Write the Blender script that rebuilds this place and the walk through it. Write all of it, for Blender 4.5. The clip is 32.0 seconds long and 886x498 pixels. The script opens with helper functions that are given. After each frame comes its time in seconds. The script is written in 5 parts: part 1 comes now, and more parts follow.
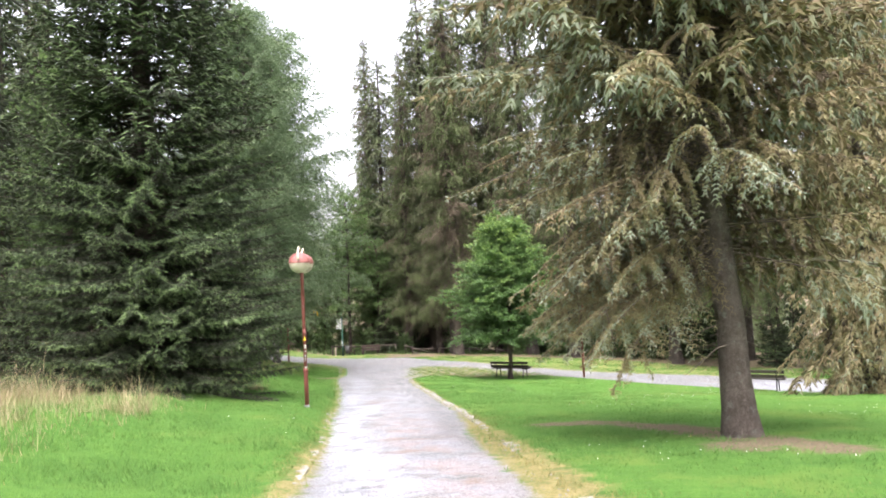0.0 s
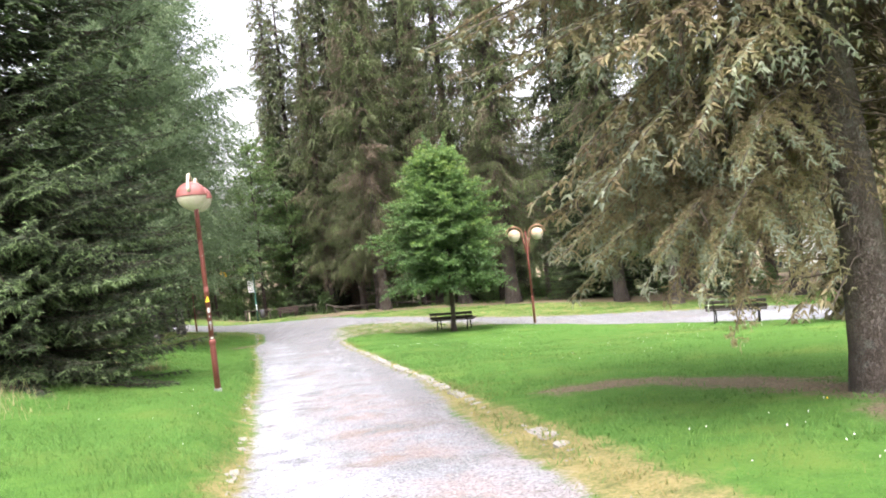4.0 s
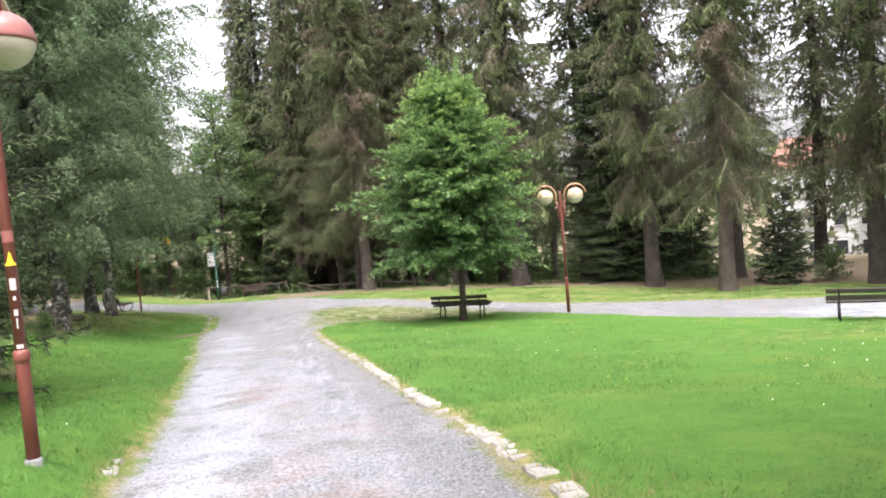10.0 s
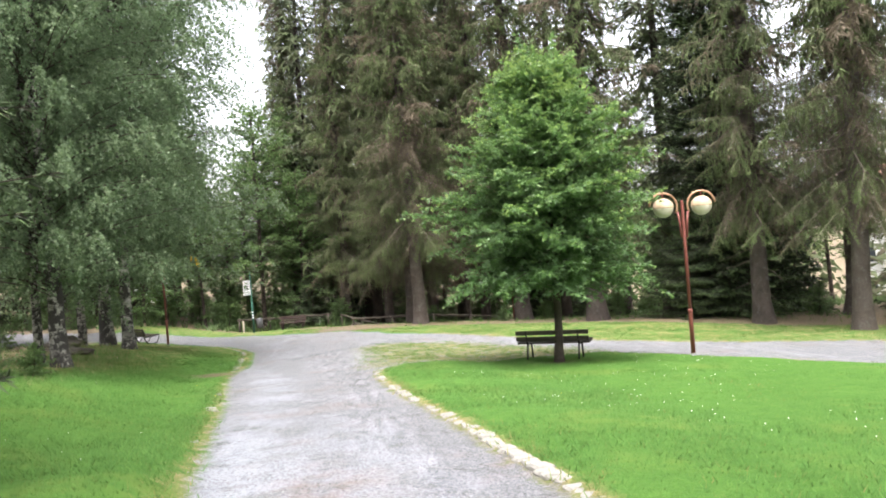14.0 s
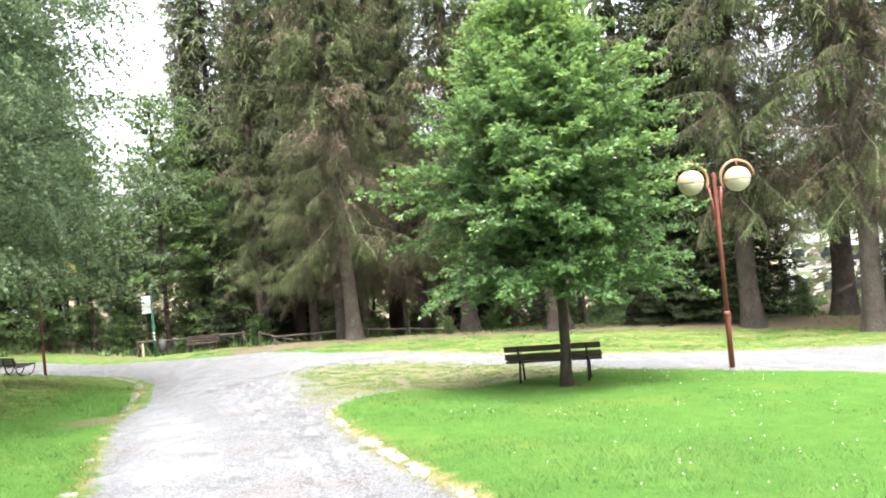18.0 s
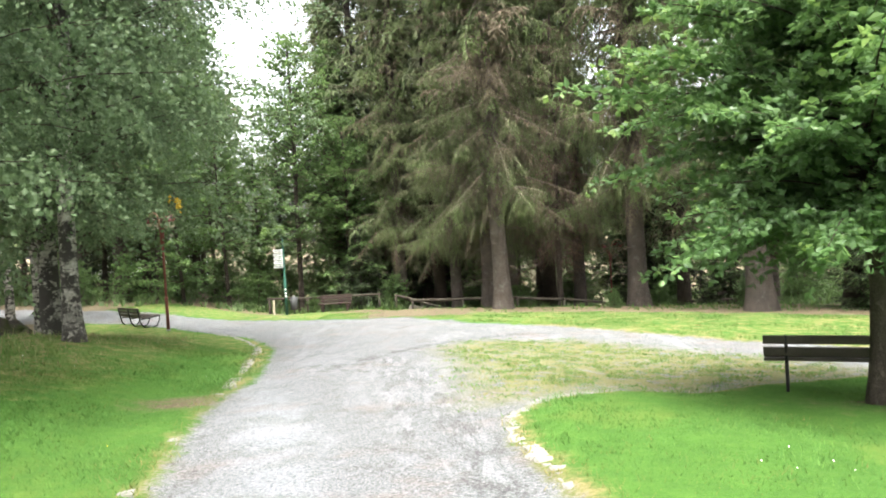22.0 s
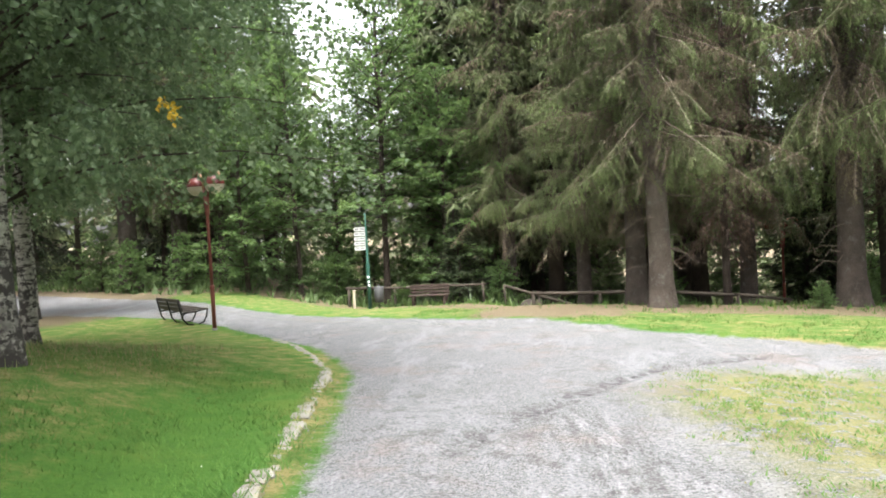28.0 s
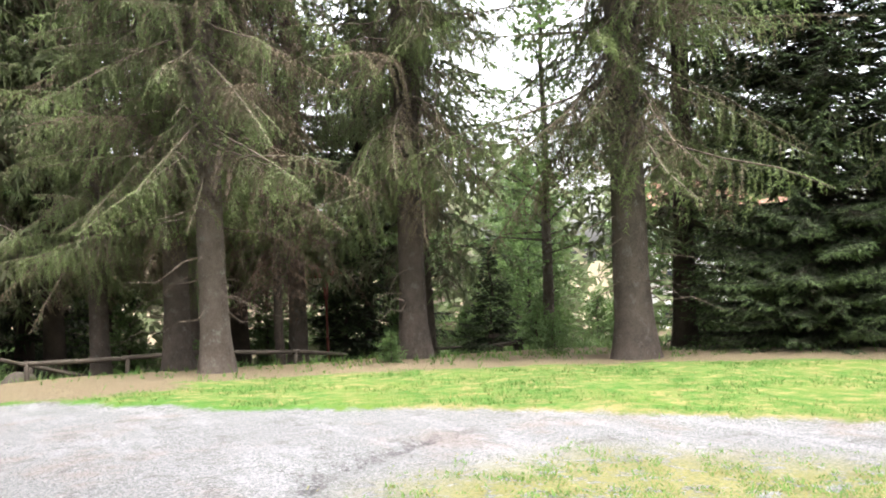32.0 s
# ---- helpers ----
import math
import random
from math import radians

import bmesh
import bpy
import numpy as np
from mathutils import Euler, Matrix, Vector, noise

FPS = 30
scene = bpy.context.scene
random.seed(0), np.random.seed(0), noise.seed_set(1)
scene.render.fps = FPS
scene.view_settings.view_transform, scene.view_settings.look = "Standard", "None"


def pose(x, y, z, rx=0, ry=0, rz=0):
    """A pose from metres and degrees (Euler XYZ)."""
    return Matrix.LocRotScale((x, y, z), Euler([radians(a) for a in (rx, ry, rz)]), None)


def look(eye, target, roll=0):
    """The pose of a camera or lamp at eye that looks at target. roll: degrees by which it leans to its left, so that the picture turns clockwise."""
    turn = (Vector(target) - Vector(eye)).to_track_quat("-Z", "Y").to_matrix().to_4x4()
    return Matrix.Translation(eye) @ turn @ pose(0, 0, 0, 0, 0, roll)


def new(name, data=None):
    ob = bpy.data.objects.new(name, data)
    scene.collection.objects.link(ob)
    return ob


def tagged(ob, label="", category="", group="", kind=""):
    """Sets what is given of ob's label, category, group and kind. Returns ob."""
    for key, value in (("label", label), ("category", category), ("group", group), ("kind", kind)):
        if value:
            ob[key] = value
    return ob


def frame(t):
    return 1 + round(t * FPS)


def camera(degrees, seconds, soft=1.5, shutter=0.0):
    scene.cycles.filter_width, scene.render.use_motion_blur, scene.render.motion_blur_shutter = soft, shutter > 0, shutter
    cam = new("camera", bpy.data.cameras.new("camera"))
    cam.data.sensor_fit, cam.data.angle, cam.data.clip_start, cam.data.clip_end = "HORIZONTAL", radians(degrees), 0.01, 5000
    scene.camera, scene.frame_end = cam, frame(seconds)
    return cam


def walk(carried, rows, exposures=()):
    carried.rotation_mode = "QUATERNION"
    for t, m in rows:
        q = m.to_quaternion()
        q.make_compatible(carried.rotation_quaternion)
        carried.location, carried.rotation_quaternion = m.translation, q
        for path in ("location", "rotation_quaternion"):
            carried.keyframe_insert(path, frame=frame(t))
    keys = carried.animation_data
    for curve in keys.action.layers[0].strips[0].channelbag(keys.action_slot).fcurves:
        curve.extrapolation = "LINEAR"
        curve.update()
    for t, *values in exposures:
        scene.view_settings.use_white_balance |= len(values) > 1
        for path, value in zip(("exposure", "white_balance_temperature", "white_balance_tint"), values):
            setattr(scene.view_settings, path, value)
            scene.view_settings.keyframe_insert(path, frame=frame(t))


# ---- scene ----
cam = camera(61.1, 32.0, soft=1.85)
METRES, EYE = 38.0, 1.42
ROWS = [
    (0.0, 0.0, 0.0, 0.0, 0.11, 2.37, 2.76),
    (0.5, -0.0008, 0.0148, -0.0017, -3.49, 2.93, 4.07),
    (1.0, -0.0014, 0.0282, -0.003, -1.07, 3.15, 4.35),
    (1.5, -0.0044, 0.0438, -0.0047, 3.75, 1.12, 3.72),
    (2.0, -0.0072, 0.0581, -0.006, 1.55, 0.03, 4.71),
    (2.5, -0.0116, 0.0729, -0.0074, 0.73, 1.18, 5.21),
    (3.0, -0.0147, 0.0857, -0.0087, -0.83, 1.06, 5.53),
    (3.5, -0.0164, 0.1015, -0.0102, -2.28, 0.31, 5.89),
    (4.0, -0.0187, 0.1154, -0.0119, -6.72, -1.58, 6.43),
    (4.5, -0.0196, 0.1315, -0.0134, -5.71, -0.8, 6.72),
    (6.5, -0.0179, 0.1958, -0.0198, -9.8, 0.08, 5.84),
    (7.0, -0.0163, 0.2115, -0.021, -7.41, 0.09, 5.77),
    (7.5, -0.0164, 0.2276, -0.0226, -2.71, 0.99, 6.08),
    (8.0, -0.016, 0.2431, -0.0235, 3.34, 0.24, 4.9),
    (8.5, -0.0179, 0.2592, -0.025, 3.08, -2.11, 4.62),
    (9.0, -0.0201, 0.2738, -0.0259, 6.62, -2.75, 4.56),
    (9.5, -0.0221, 0.2898, -0.0278, -2.94, -5.47, 5.27),
    (10.0, -0.0236, 0.3059, -0.0292, -8.44, -3.15, 4.93),
    (10.5, -0.0272, 0.3229, -0.0319, -11.01, -2.4, 4.65),
    (11.0, -0.0299, 0.337, -0.0336, -2.96, -1.07, 4.18),
    (11.5, -0.033, 0.3528, -0.0347, -1.16, -1.17, 4.23),
    (12.0, -0.0357, 0.3689, -0.0363, -0.91, -2.44, 4.61),
    (12.5, -0.0391, 0.3845, -0.037, -2.48, -2.48, 5.0),
    (13.0, -0.0403, 0.4, -0.0391, -4.61, -2.04, 5.53),
    (13.5, -0.0415, 0.4145, -0.0407, -5.03, -0.92, 4.79),
    (15.5, -0.0499, 0.4793, -0.0453, -8.08, 0.78, 4.56),
    (16.0, -0.0518, 0.4942, -0.0462, -6.83, 1.3, 4.8),
    (16.5, -0.0532, 0.5088, -0.0475, -3.15, 1.39, 4.33),
    (17.0, -0.0551, 0.5236, -0.0486, -5.39, 0.32, 4.83),
    (17.5, -0.056, 0.5396, -0.0498, -7.35, 0.0, 5.75),
    (18.0, -0.0575, 0.5549, -0.0511, -12.48, 0.28, 5.52),
    (18.5, -0.0599, 0.5701, -0.0523, -13.51, 2.93, 4.4),
    (19.0, -0.0617, 0.5848, -0.0541, -10.52, 3.08, 3.84),
    (19.5, -0.0631, 0.6006, -0.0556, -7.33, 1.24, 3.82),
    (20.0, -0.0644, 0.6155, -0.0563, -2.43, 0.39, 4.33),
    (20.5, -0.0645, 0.6316, -0.0574, -3.11, -0.29, 4.39),
    (21.0, -0.0649, 0.6462, -0.0583, -2.5, -0.1, 4.77),
    (21.5, -0.0649, 0.6619, -0.0599, -7.71, -1.03, 4.13),
    (22.0, -0.0647, 0.6766, -0.0609, -2.35, -1.31, 3.48),
    (22.5, -0.0659, 0.6932, -0.0621, -3.27, -2.55, 3.62),
    (23.0, -0.0672, 0.7071, -0.0629, 2.89, -2.53, 3.27),
    (23.5, -0.0708, 0.7237, -0.0646, 1.42, -3.87, 2.27),
    (24.0, -0.0728, 0.7385, -0.0657, 3.91, -2.7, 2.61),
    (24.5, -0.0765, 0.7542, -0.0668, 3.51, -1.01, 1.93),
    (25.0, -0.0801, 0.7696, -0.0686, 4.86, -1.01, 1.81),
    (25.5, -0.0848, 0.7855, -0.0692, 5.52, -0.53, 1.52),
    (27.5, -0.0956, 0.8502, -0.0724, 2.99, -0.76, 2.07),
    (28.0, -0.0986, 0.8647, -0.0729, 3.74, -1.78, 3.2),
    (28.5, -0.0997, 0.8816, -0.0735, 2.83, -2.0, 3.34),
    (29.0, -0.1015, 0.8958, -0.0744, -1.22, -1.49, 3.81),
    (29.5, -0.1017, 0.9127, -0.0761, -8.0, -0.58, 3.25),
    (30.0, -0.1028, 0.9287, -0.0778, -18.66, -0.66, 2.62),
    (30.5, -0.1026, 0.9434, -0.0789, -23.01, -0.11, 2.33),
    (31.0, -0.1034, 0.9572, -0.0797, -30.08, 0.44, 2.52),
    (31.5, -0.103, 0.9725, -0.0815, -36.83, 0.47, 2.75),
    (32.0, -0.1045, 0.9865, -0.0823, -33.41, 0.88, 2.28),
]
walk(cam, [(t, pose(METRES * x, METRES * y, EYE + METRES * z, 90 + pitch, roll, yaw)) for t, x, y, z, yaw, pitch, roll in ROWS],
     [(0.0, 2.26, 6450, 18), (4.0, 2.33, 6450, 18), (9.0, 2.27, 6450, 18), (13.0, 2.25, 6400, 15), (16.0, 2.5, 6450, 12), (19.0, 2.85, 6450, 11), (21.0, 2.75, 6500, 9), (22.5, 2.62, 6600, 6), (24.0, 2.42, 6500, 8), (25.0, 2.47, 6500, 10), (28.0, 2.58, 6500, 10), (30.0, 2.57, 6500, 11), (32.0, 2.72, 6550, 12)])
# ---- light: a bright overcast sky with a weak, wide sun ----
world = bpy.data.worlds.new("world")
scene.world = world
world.use_nodes = True
wn, wl = world.node_tree.nodes, world.node_tree.links
sky = wn.new("ShaderNodeTexSky")
sky.sky_type = "NISHITA"
sky.sun_disc = False
sky.sun_elevation, sky.sun_rotation = radians(70), radians(182)
sky.air_density, sky.dust_density, sky.ozone_density = 1.2, 6.0, 1.0
pale = wn.new("ShaderNodeHueSaturation")
pale.inputs["Saturation"].default_value = 0.25
wl.new(sky.outputs[0], pale.inputs["Color"])
wl.new(pale.outputs[0], wn["Background"].inputs["Color"])
wn["Background"].inputs["Strength"].default_value = 0.15
sun = new("sun", bpy.data.lights.new("sun", "SUN"))
sun.data.energy, sun.data.angle, sun.data.color = 0.7, radians(30), (1.0, 0.98, 0.95)
sun.matrix_world = look((-1, -20, 55), (0, 0, 0))


# ---- materials ----
def nodes_of(name):
    m = bpy.data.materials.new(name)
    m.use_nodes = True
    nt = m.node_tree
    return m, nt, nt.nodes["Principled BSDF"]


def add(nt, kind, **inputs):
    n = nt.nodes.new(kind)
    for k, v in inputs.items():
        n.inputs[k.replace("_", " ")].default_value = v
    return n


def noise_node(nt, scale, detail=4.0, rough=0.6, coord=None):
    n = add(nt, "ShaderNodeTexNoise", Scale=scale, Detail=detail, Roughness=rough)
    if coord is not None:
        nt.links.new(coord, n.inputs["Vector"])
    return n.outputs["Fac"]


def ramp(nt, fac, *stops):
    n = nt.nodes.new("ShaderNodeValToRGB")
    el = n.color_ramp.elements
    while len(el) < len(stops):
        el.new(0.5)
    for e, (p, c) in zip(el, stops):
        e.position, e.color = p, (*c, 1) if len(c) == 3 else c
    nt.links.new(fac, n.inputs["Fac"])
    return n.outputs["Color"]


def mixed(nt, fac, a, b, mode="MIX"):
    n = nt.nodes.new("ShaderNodeMix")
    n.data_type, n.blend_type = "RGBA", mode
    for sock, v in ((n.inputs[0], fac), (n.inputs[6], a), (n.inputs[7], b)):
        if isinstance(v, (int, float)):
            sock.default_value = v
        elif isinstance(v, tuple):
            sock.default_value = (*v, 1)
        else:
            nt.links.new(v, sock)
    return n.outputs[2]


def calc(nt, op, a, b=0.0, clamp=False):
    n = nt.nodes.new("ShaderNodeMath")
    n.operation, n.use_clamp = op, clamp
    for sock, v in ((n.inputs[0], a), (n.inputs[1], b)):
        if isinstance(v, (int, float)):
            sock.default_value = v
        else:
            nt.links.new(v, sock)
    return n.outputs[0]


def ranged(nt, v, a, b, c=0.0, d=1.0):
    n = nt.nodes.new("ShaderNodeMapRange")
    n.interpolation_type = "SMOOTHSTEP"
    nt.links.new(v, n.inputs[0])
    for i, k in enumerate((a, b, c, d)):
        n.inputs[i + 1].default_value = k
    return n.outputs[0]


def attr(nt, name):
    n = nt.nodes.new("ShaderNodeAttribute")
    n.attribute_name = name
    return n.outputs["Fac"]


def place_of(nt):
    return nt.nodes.new("ShaderNodeTexCoord").outputs["Object"]


def bump(nt, bsdf, height, strength=0.4, distance=0.02):
    n = add(nt, "ShaderNodeBump", Strength=strength, Distance=distance)
    nt.links.new(height, n.inputs["Height"])
    nt.links.new(n.outputs[0], bsdf.inputs["Normal"])


def surface(name, dark, light, scale=6.0, fine=60.0, rough=0.8, metal=0.0, bumps=0.3, depth=0.01, spots=None, shine=0.35):
    """A surface whose colour wanders between two tones at two scales."""
    m, nt, b = nodes_of(name)
    co = place_of(nt)
    big, small = noise_node(nt, scale, 5, 0.6, co), noise_node(nt, fine, 4, 0.65, co)
    fac = calc(nt, "ADD", calc(nt, "MULTIPLY", big, 0.6), calc(nt, "MULTIPLY", small, 0.4))
    col = ramp(nt, fac, (0.32, dark), (0.68, light))
    if spots:
        colour, size, lo, hi = spots
        col = mixed(nt, ranged(nt, noise_node(nt, size, 6, 0.7, co), lo, hi), col, colour)
    nt.links.new(col, b.inputs["Base Color"])
    b.inputs["Roughness"].default_value, b.inputs["Metallic"].default_value = rough, metal
    b.inputs["Specular IOR Level"].default_value = shine
    bump(nt, b, fac, bumps, depth)
    return m


def foliage(name, stops, through_share=0.35, rough=0.55, gloss=0.25, vary=0.35, fresh=0.5):
    """Leaf or needle tissue: colour by tone (twig age plus painted crown light and shade), thin enough to let light
    through.
    """
    m, nt, b = nodes_of(name)
    col = ramp(nt, attr(nt, "tone"), *stops)
    big = noise_node(nt, 0.9, 3, 0.6, place_of(nt))
    col = mixed(nt, ranged(nt, big, 0.35, 0.68, 0.0, vary), col, tuple(0.6 * c for c in stops[0][1]))
    nt.links.new(col, b.inputs["Base Color"])
    b.inputs["Roughness"].default_value = rough
    b.inputs["Specular IOR Level"].default_value = gloss
    tr = nt.nodes.new("ShaderNodeBsdfTranslucent")
    nt.links.new(mixed(nt, fresh, col, (0.12, 0.18, 0.05)), tr.inputs["Color"])
    mx = nt.nodes.new("ShaderNodeMixShader")
    mx.inputs[0].default_value = through_share
    nt.links.new(b.outputs[0], mx.inputs[1])
    nt.links.new(tr.outputs[0], mx.inputs[2])
    nt.links.new(mx.outputs[0], nt.nodes["Material Output"].inputs["Surface"])
    return m


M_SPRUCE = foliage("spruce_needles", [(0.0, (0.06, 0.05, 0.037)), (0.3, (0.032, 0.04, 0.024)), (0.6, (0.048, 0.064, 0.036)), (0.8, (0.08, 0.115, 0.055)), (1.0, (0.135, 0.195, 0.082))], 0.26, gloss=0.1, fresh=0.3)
M_BLUE = foliage("blue_spruce_needles", [(0.0, (0.215, 0.165, 0.115)), (0.3, (0.28, 0.225, 0.13)), (0.6, (0.31, 0.27, 0.145)), (0.85, (0.295, 0.3, 0.175)), (1.0, (0.345, 0.385, 0.28))], 0.5, gloss=0.1, vary=0.2, fresh=0.1)
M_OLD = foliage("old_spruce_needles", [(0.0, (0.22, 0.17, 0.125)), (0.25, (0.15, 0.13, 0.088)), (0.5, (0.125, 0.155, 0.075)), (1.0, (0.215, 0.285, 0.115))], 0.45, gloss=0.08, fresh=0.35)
M_FAR = foliage("far_spruce_needles", [(0.0, (0.17, 0.14, 0.108)), (0.4, (0.13, 0.152, 0.09)), (1.0, (0.2, 0.25, 0.12))], 0.48, gloss=0.08, fresh=0.25)
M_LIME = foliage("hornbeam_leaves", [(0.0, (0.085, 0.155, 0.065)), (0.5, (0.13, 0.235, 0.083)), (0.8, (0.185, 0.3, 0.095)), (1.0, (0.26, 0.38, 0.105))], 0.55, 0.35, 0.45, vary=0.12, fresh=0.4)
M_BIRCH = foliage("birch_leaves", [(0.0, (0.08, 0.12, 0.068)), (0.5, (0.138, 0.198, 0.105)), (1.0, (0.24, 0.31, 0.18))], 0.5, 0.5, 0.2, vary=0.2, fresh=0.25)
M_BROAD = foliage("broad_leaves", [(0.0, (0.08, 0.135, 0.055)), (0.5, (0.13, 0.21, 0.082)), (1.0, (0.2, 0.3, 0.11))], 0.6, 0.45, 0.3)
M_WITHERED = foliage("withered_needles", [(0.0, (0.12, 0.085, 0.065)), (0.6, (0.17, 0.115, 0.08)), (1.0, (0.2, 0.145, 0.095))], 0.3, fresh=0.0)
M_YELLOWLEAF = foliage("yellow_leaves", [(0.0, (0.4, 0.27, 0.03)), (1.0, (0.6, 0.42, 0.05))], 0.5, fresh=0.0)
M_GRASS = foliage("grass_blades", [(0.0, (0.27, 0.22, 0.1)), (0.14, (0.19, 0.19, 0.075)), (0.4, (0.105, 0.205, 0.053)), (0.75, (0.072, 0.168, 0.043)), (1.0, (0.14, 0.275, 0.075))], 0.5, 0.9, 0.05, vary=0.0)
M_STRAW = foliage("dry_grass", [(0.0, (0.26, 0.2, 0.12)), (0.6, (0.42, 0.34, 0.2)), (1.0, (0.17, 0.24, 0.08))], 0.3, 0.6, 0.2, vary=0.1)


def bark(name, dark, light, crust=None):
    """Scaly bark: upright plates parted by dark cracks, with lichen crusts."""
    m, nt, b = nodes_of(name)
    co = place_of(nt)
    mp = add(nt, "ShaderNodeMapping", Scale=(1.0, 1.0, 0.45))
    nt.links.new(co, mp.inputs["Vector"])
    bent = mixed(nt, 0.22, mp.outputs[0], wander(nt, co))
    plates = add(nt, "ShaderNodeTexVoronoi", Scale=38.0)
    plates.feature = "DISTANCE_TO_EDGE"
    nt.links.new(bent, plates.inputs["Vector"])
    crack = ranged(nt, plates.outputs["Distance"], 0.0, 0.16, 1.0, 0.0)
    big, small = noise_node(nt, 2.2, 5, 0.65, co), noise_node(nt, 45.0, 5, 0.7, co)
    fac = calc(nt, "ADD", calc(nt, "MULTIPLY", big, 0.55), calc(nt, "MULTIPLY", small, 0.45))
    col = ramp(nt, fac, (0.34, dark), (0.66, light))
    if crust:
        col = mixed(nt, ranged(nt, noise_node(nt, 6.0, 6, 0.75, co), 0.54, 0.66, 0.0, 0.7), col, crust)
    col = mixed(nt, calc(nt, "MULTIPLY", crack, 0.28), col, tuple(0.45 * c for c in dark))
    nt.links.new(col, b.inputs["Base Color"])
    b.inputs["Roughness"].default_value, b.inputs["Specular IOR Level"].default_value = 0.95, 0.15
    bump(nt, b, calc(nt, "SUBTRACT", fac, crack), 1.0, 0.03)
    return m


def wander(nt, co):
    n = add(nt, "ShaderNodeTexNoise", Scale=5.0, Detail=4.0, Roughness=0.6)
    nt.links.new(co, n.inputs["Vector"])
    return n.outputs["Color"]


M_BARK = bark("spruce_bark", (0.075, 0.06, 0.05), (0.19, 0.16, 0.135), (0.22, 0.22, 0.19))
M_BARK_BROWN = bark("brown_bark", (0.055, 0.045, 0.04), (0.15, 0.125, 0.105), (0.17, 0.165, 0.145))
M_BARK_DARK = bark("dark_bark", (0.045, 0.036, 0.03), (0.12, 0.097, 0.078))
M_TWIGBROWN = surface("brown_twigs", (0.07, 0.055, 0.043), (0.16, 0.13, 0.1), 3.0, 30.0, 0.95)


def birch_bark(name, share):
    """White bark with dark bands and rough dark blotches; a higher share is darker."""
    m, nt, b = nodes_of(name)
    co = place_of(nt)
    mp = add(nt, "ShaderNodeMapping", Scale=(1.5, 1.5, 6.0))
    nt.links.new(co, mp.inputs["Vector"])
    bands = ranged(nt, noise_node(nt, 2.2, 6, 0.72, mp.outputs[0]), 0.53, 0.58)
    blotch = ranged(nt, noise_node(nt, 2.6, 6, 0.75, co), 0.53 - share, 0.58 - share)
    z = nt.nodes.new("ShaderNodeSeparateXYZ")
    nt.links.new(co, z.inputs[0])
    foot = ranged(nt, calc(nt, "ADD", z.outputs["Z"], noise_node(nt, 4.0, 4, 0.6, co)), 0.6, 1.7, 1.0, 0.0)
    dark = calc(nt, "MAXIMUM", calc(nt, "MAXIMUM", bands, blotch), calc(nt, "MULTIPLY", foot, ranged(nt, noise_node(nt, 9.0, 5, 0.7, co), 0.38, 0.52)))
    pale = ramp(nt, noise_node(nt, 14.0, 4, 0.6, co), (0.3, (0.22, 0.205, 0.175)), (0.7, (0.44, 0.42, 0.375)))
    nt.links.new(mixed(nt, dark, pale, (0.035, 0.03, 0.026)), b.inputs["Base Color"])
    b.inputs["Roughness"].default_value = 0.85
    bump(nt, b, calc(nt, "ADD", dark, noise_node(nt, 30.0, 4, 0.6, co)), 0.7, 0.02)
    return m


M_BIRCHBARK = birch_bark("birch_bark", 0.05)
M_BIRCHDARK = birch_bark("old_birch_bark", 0.095)


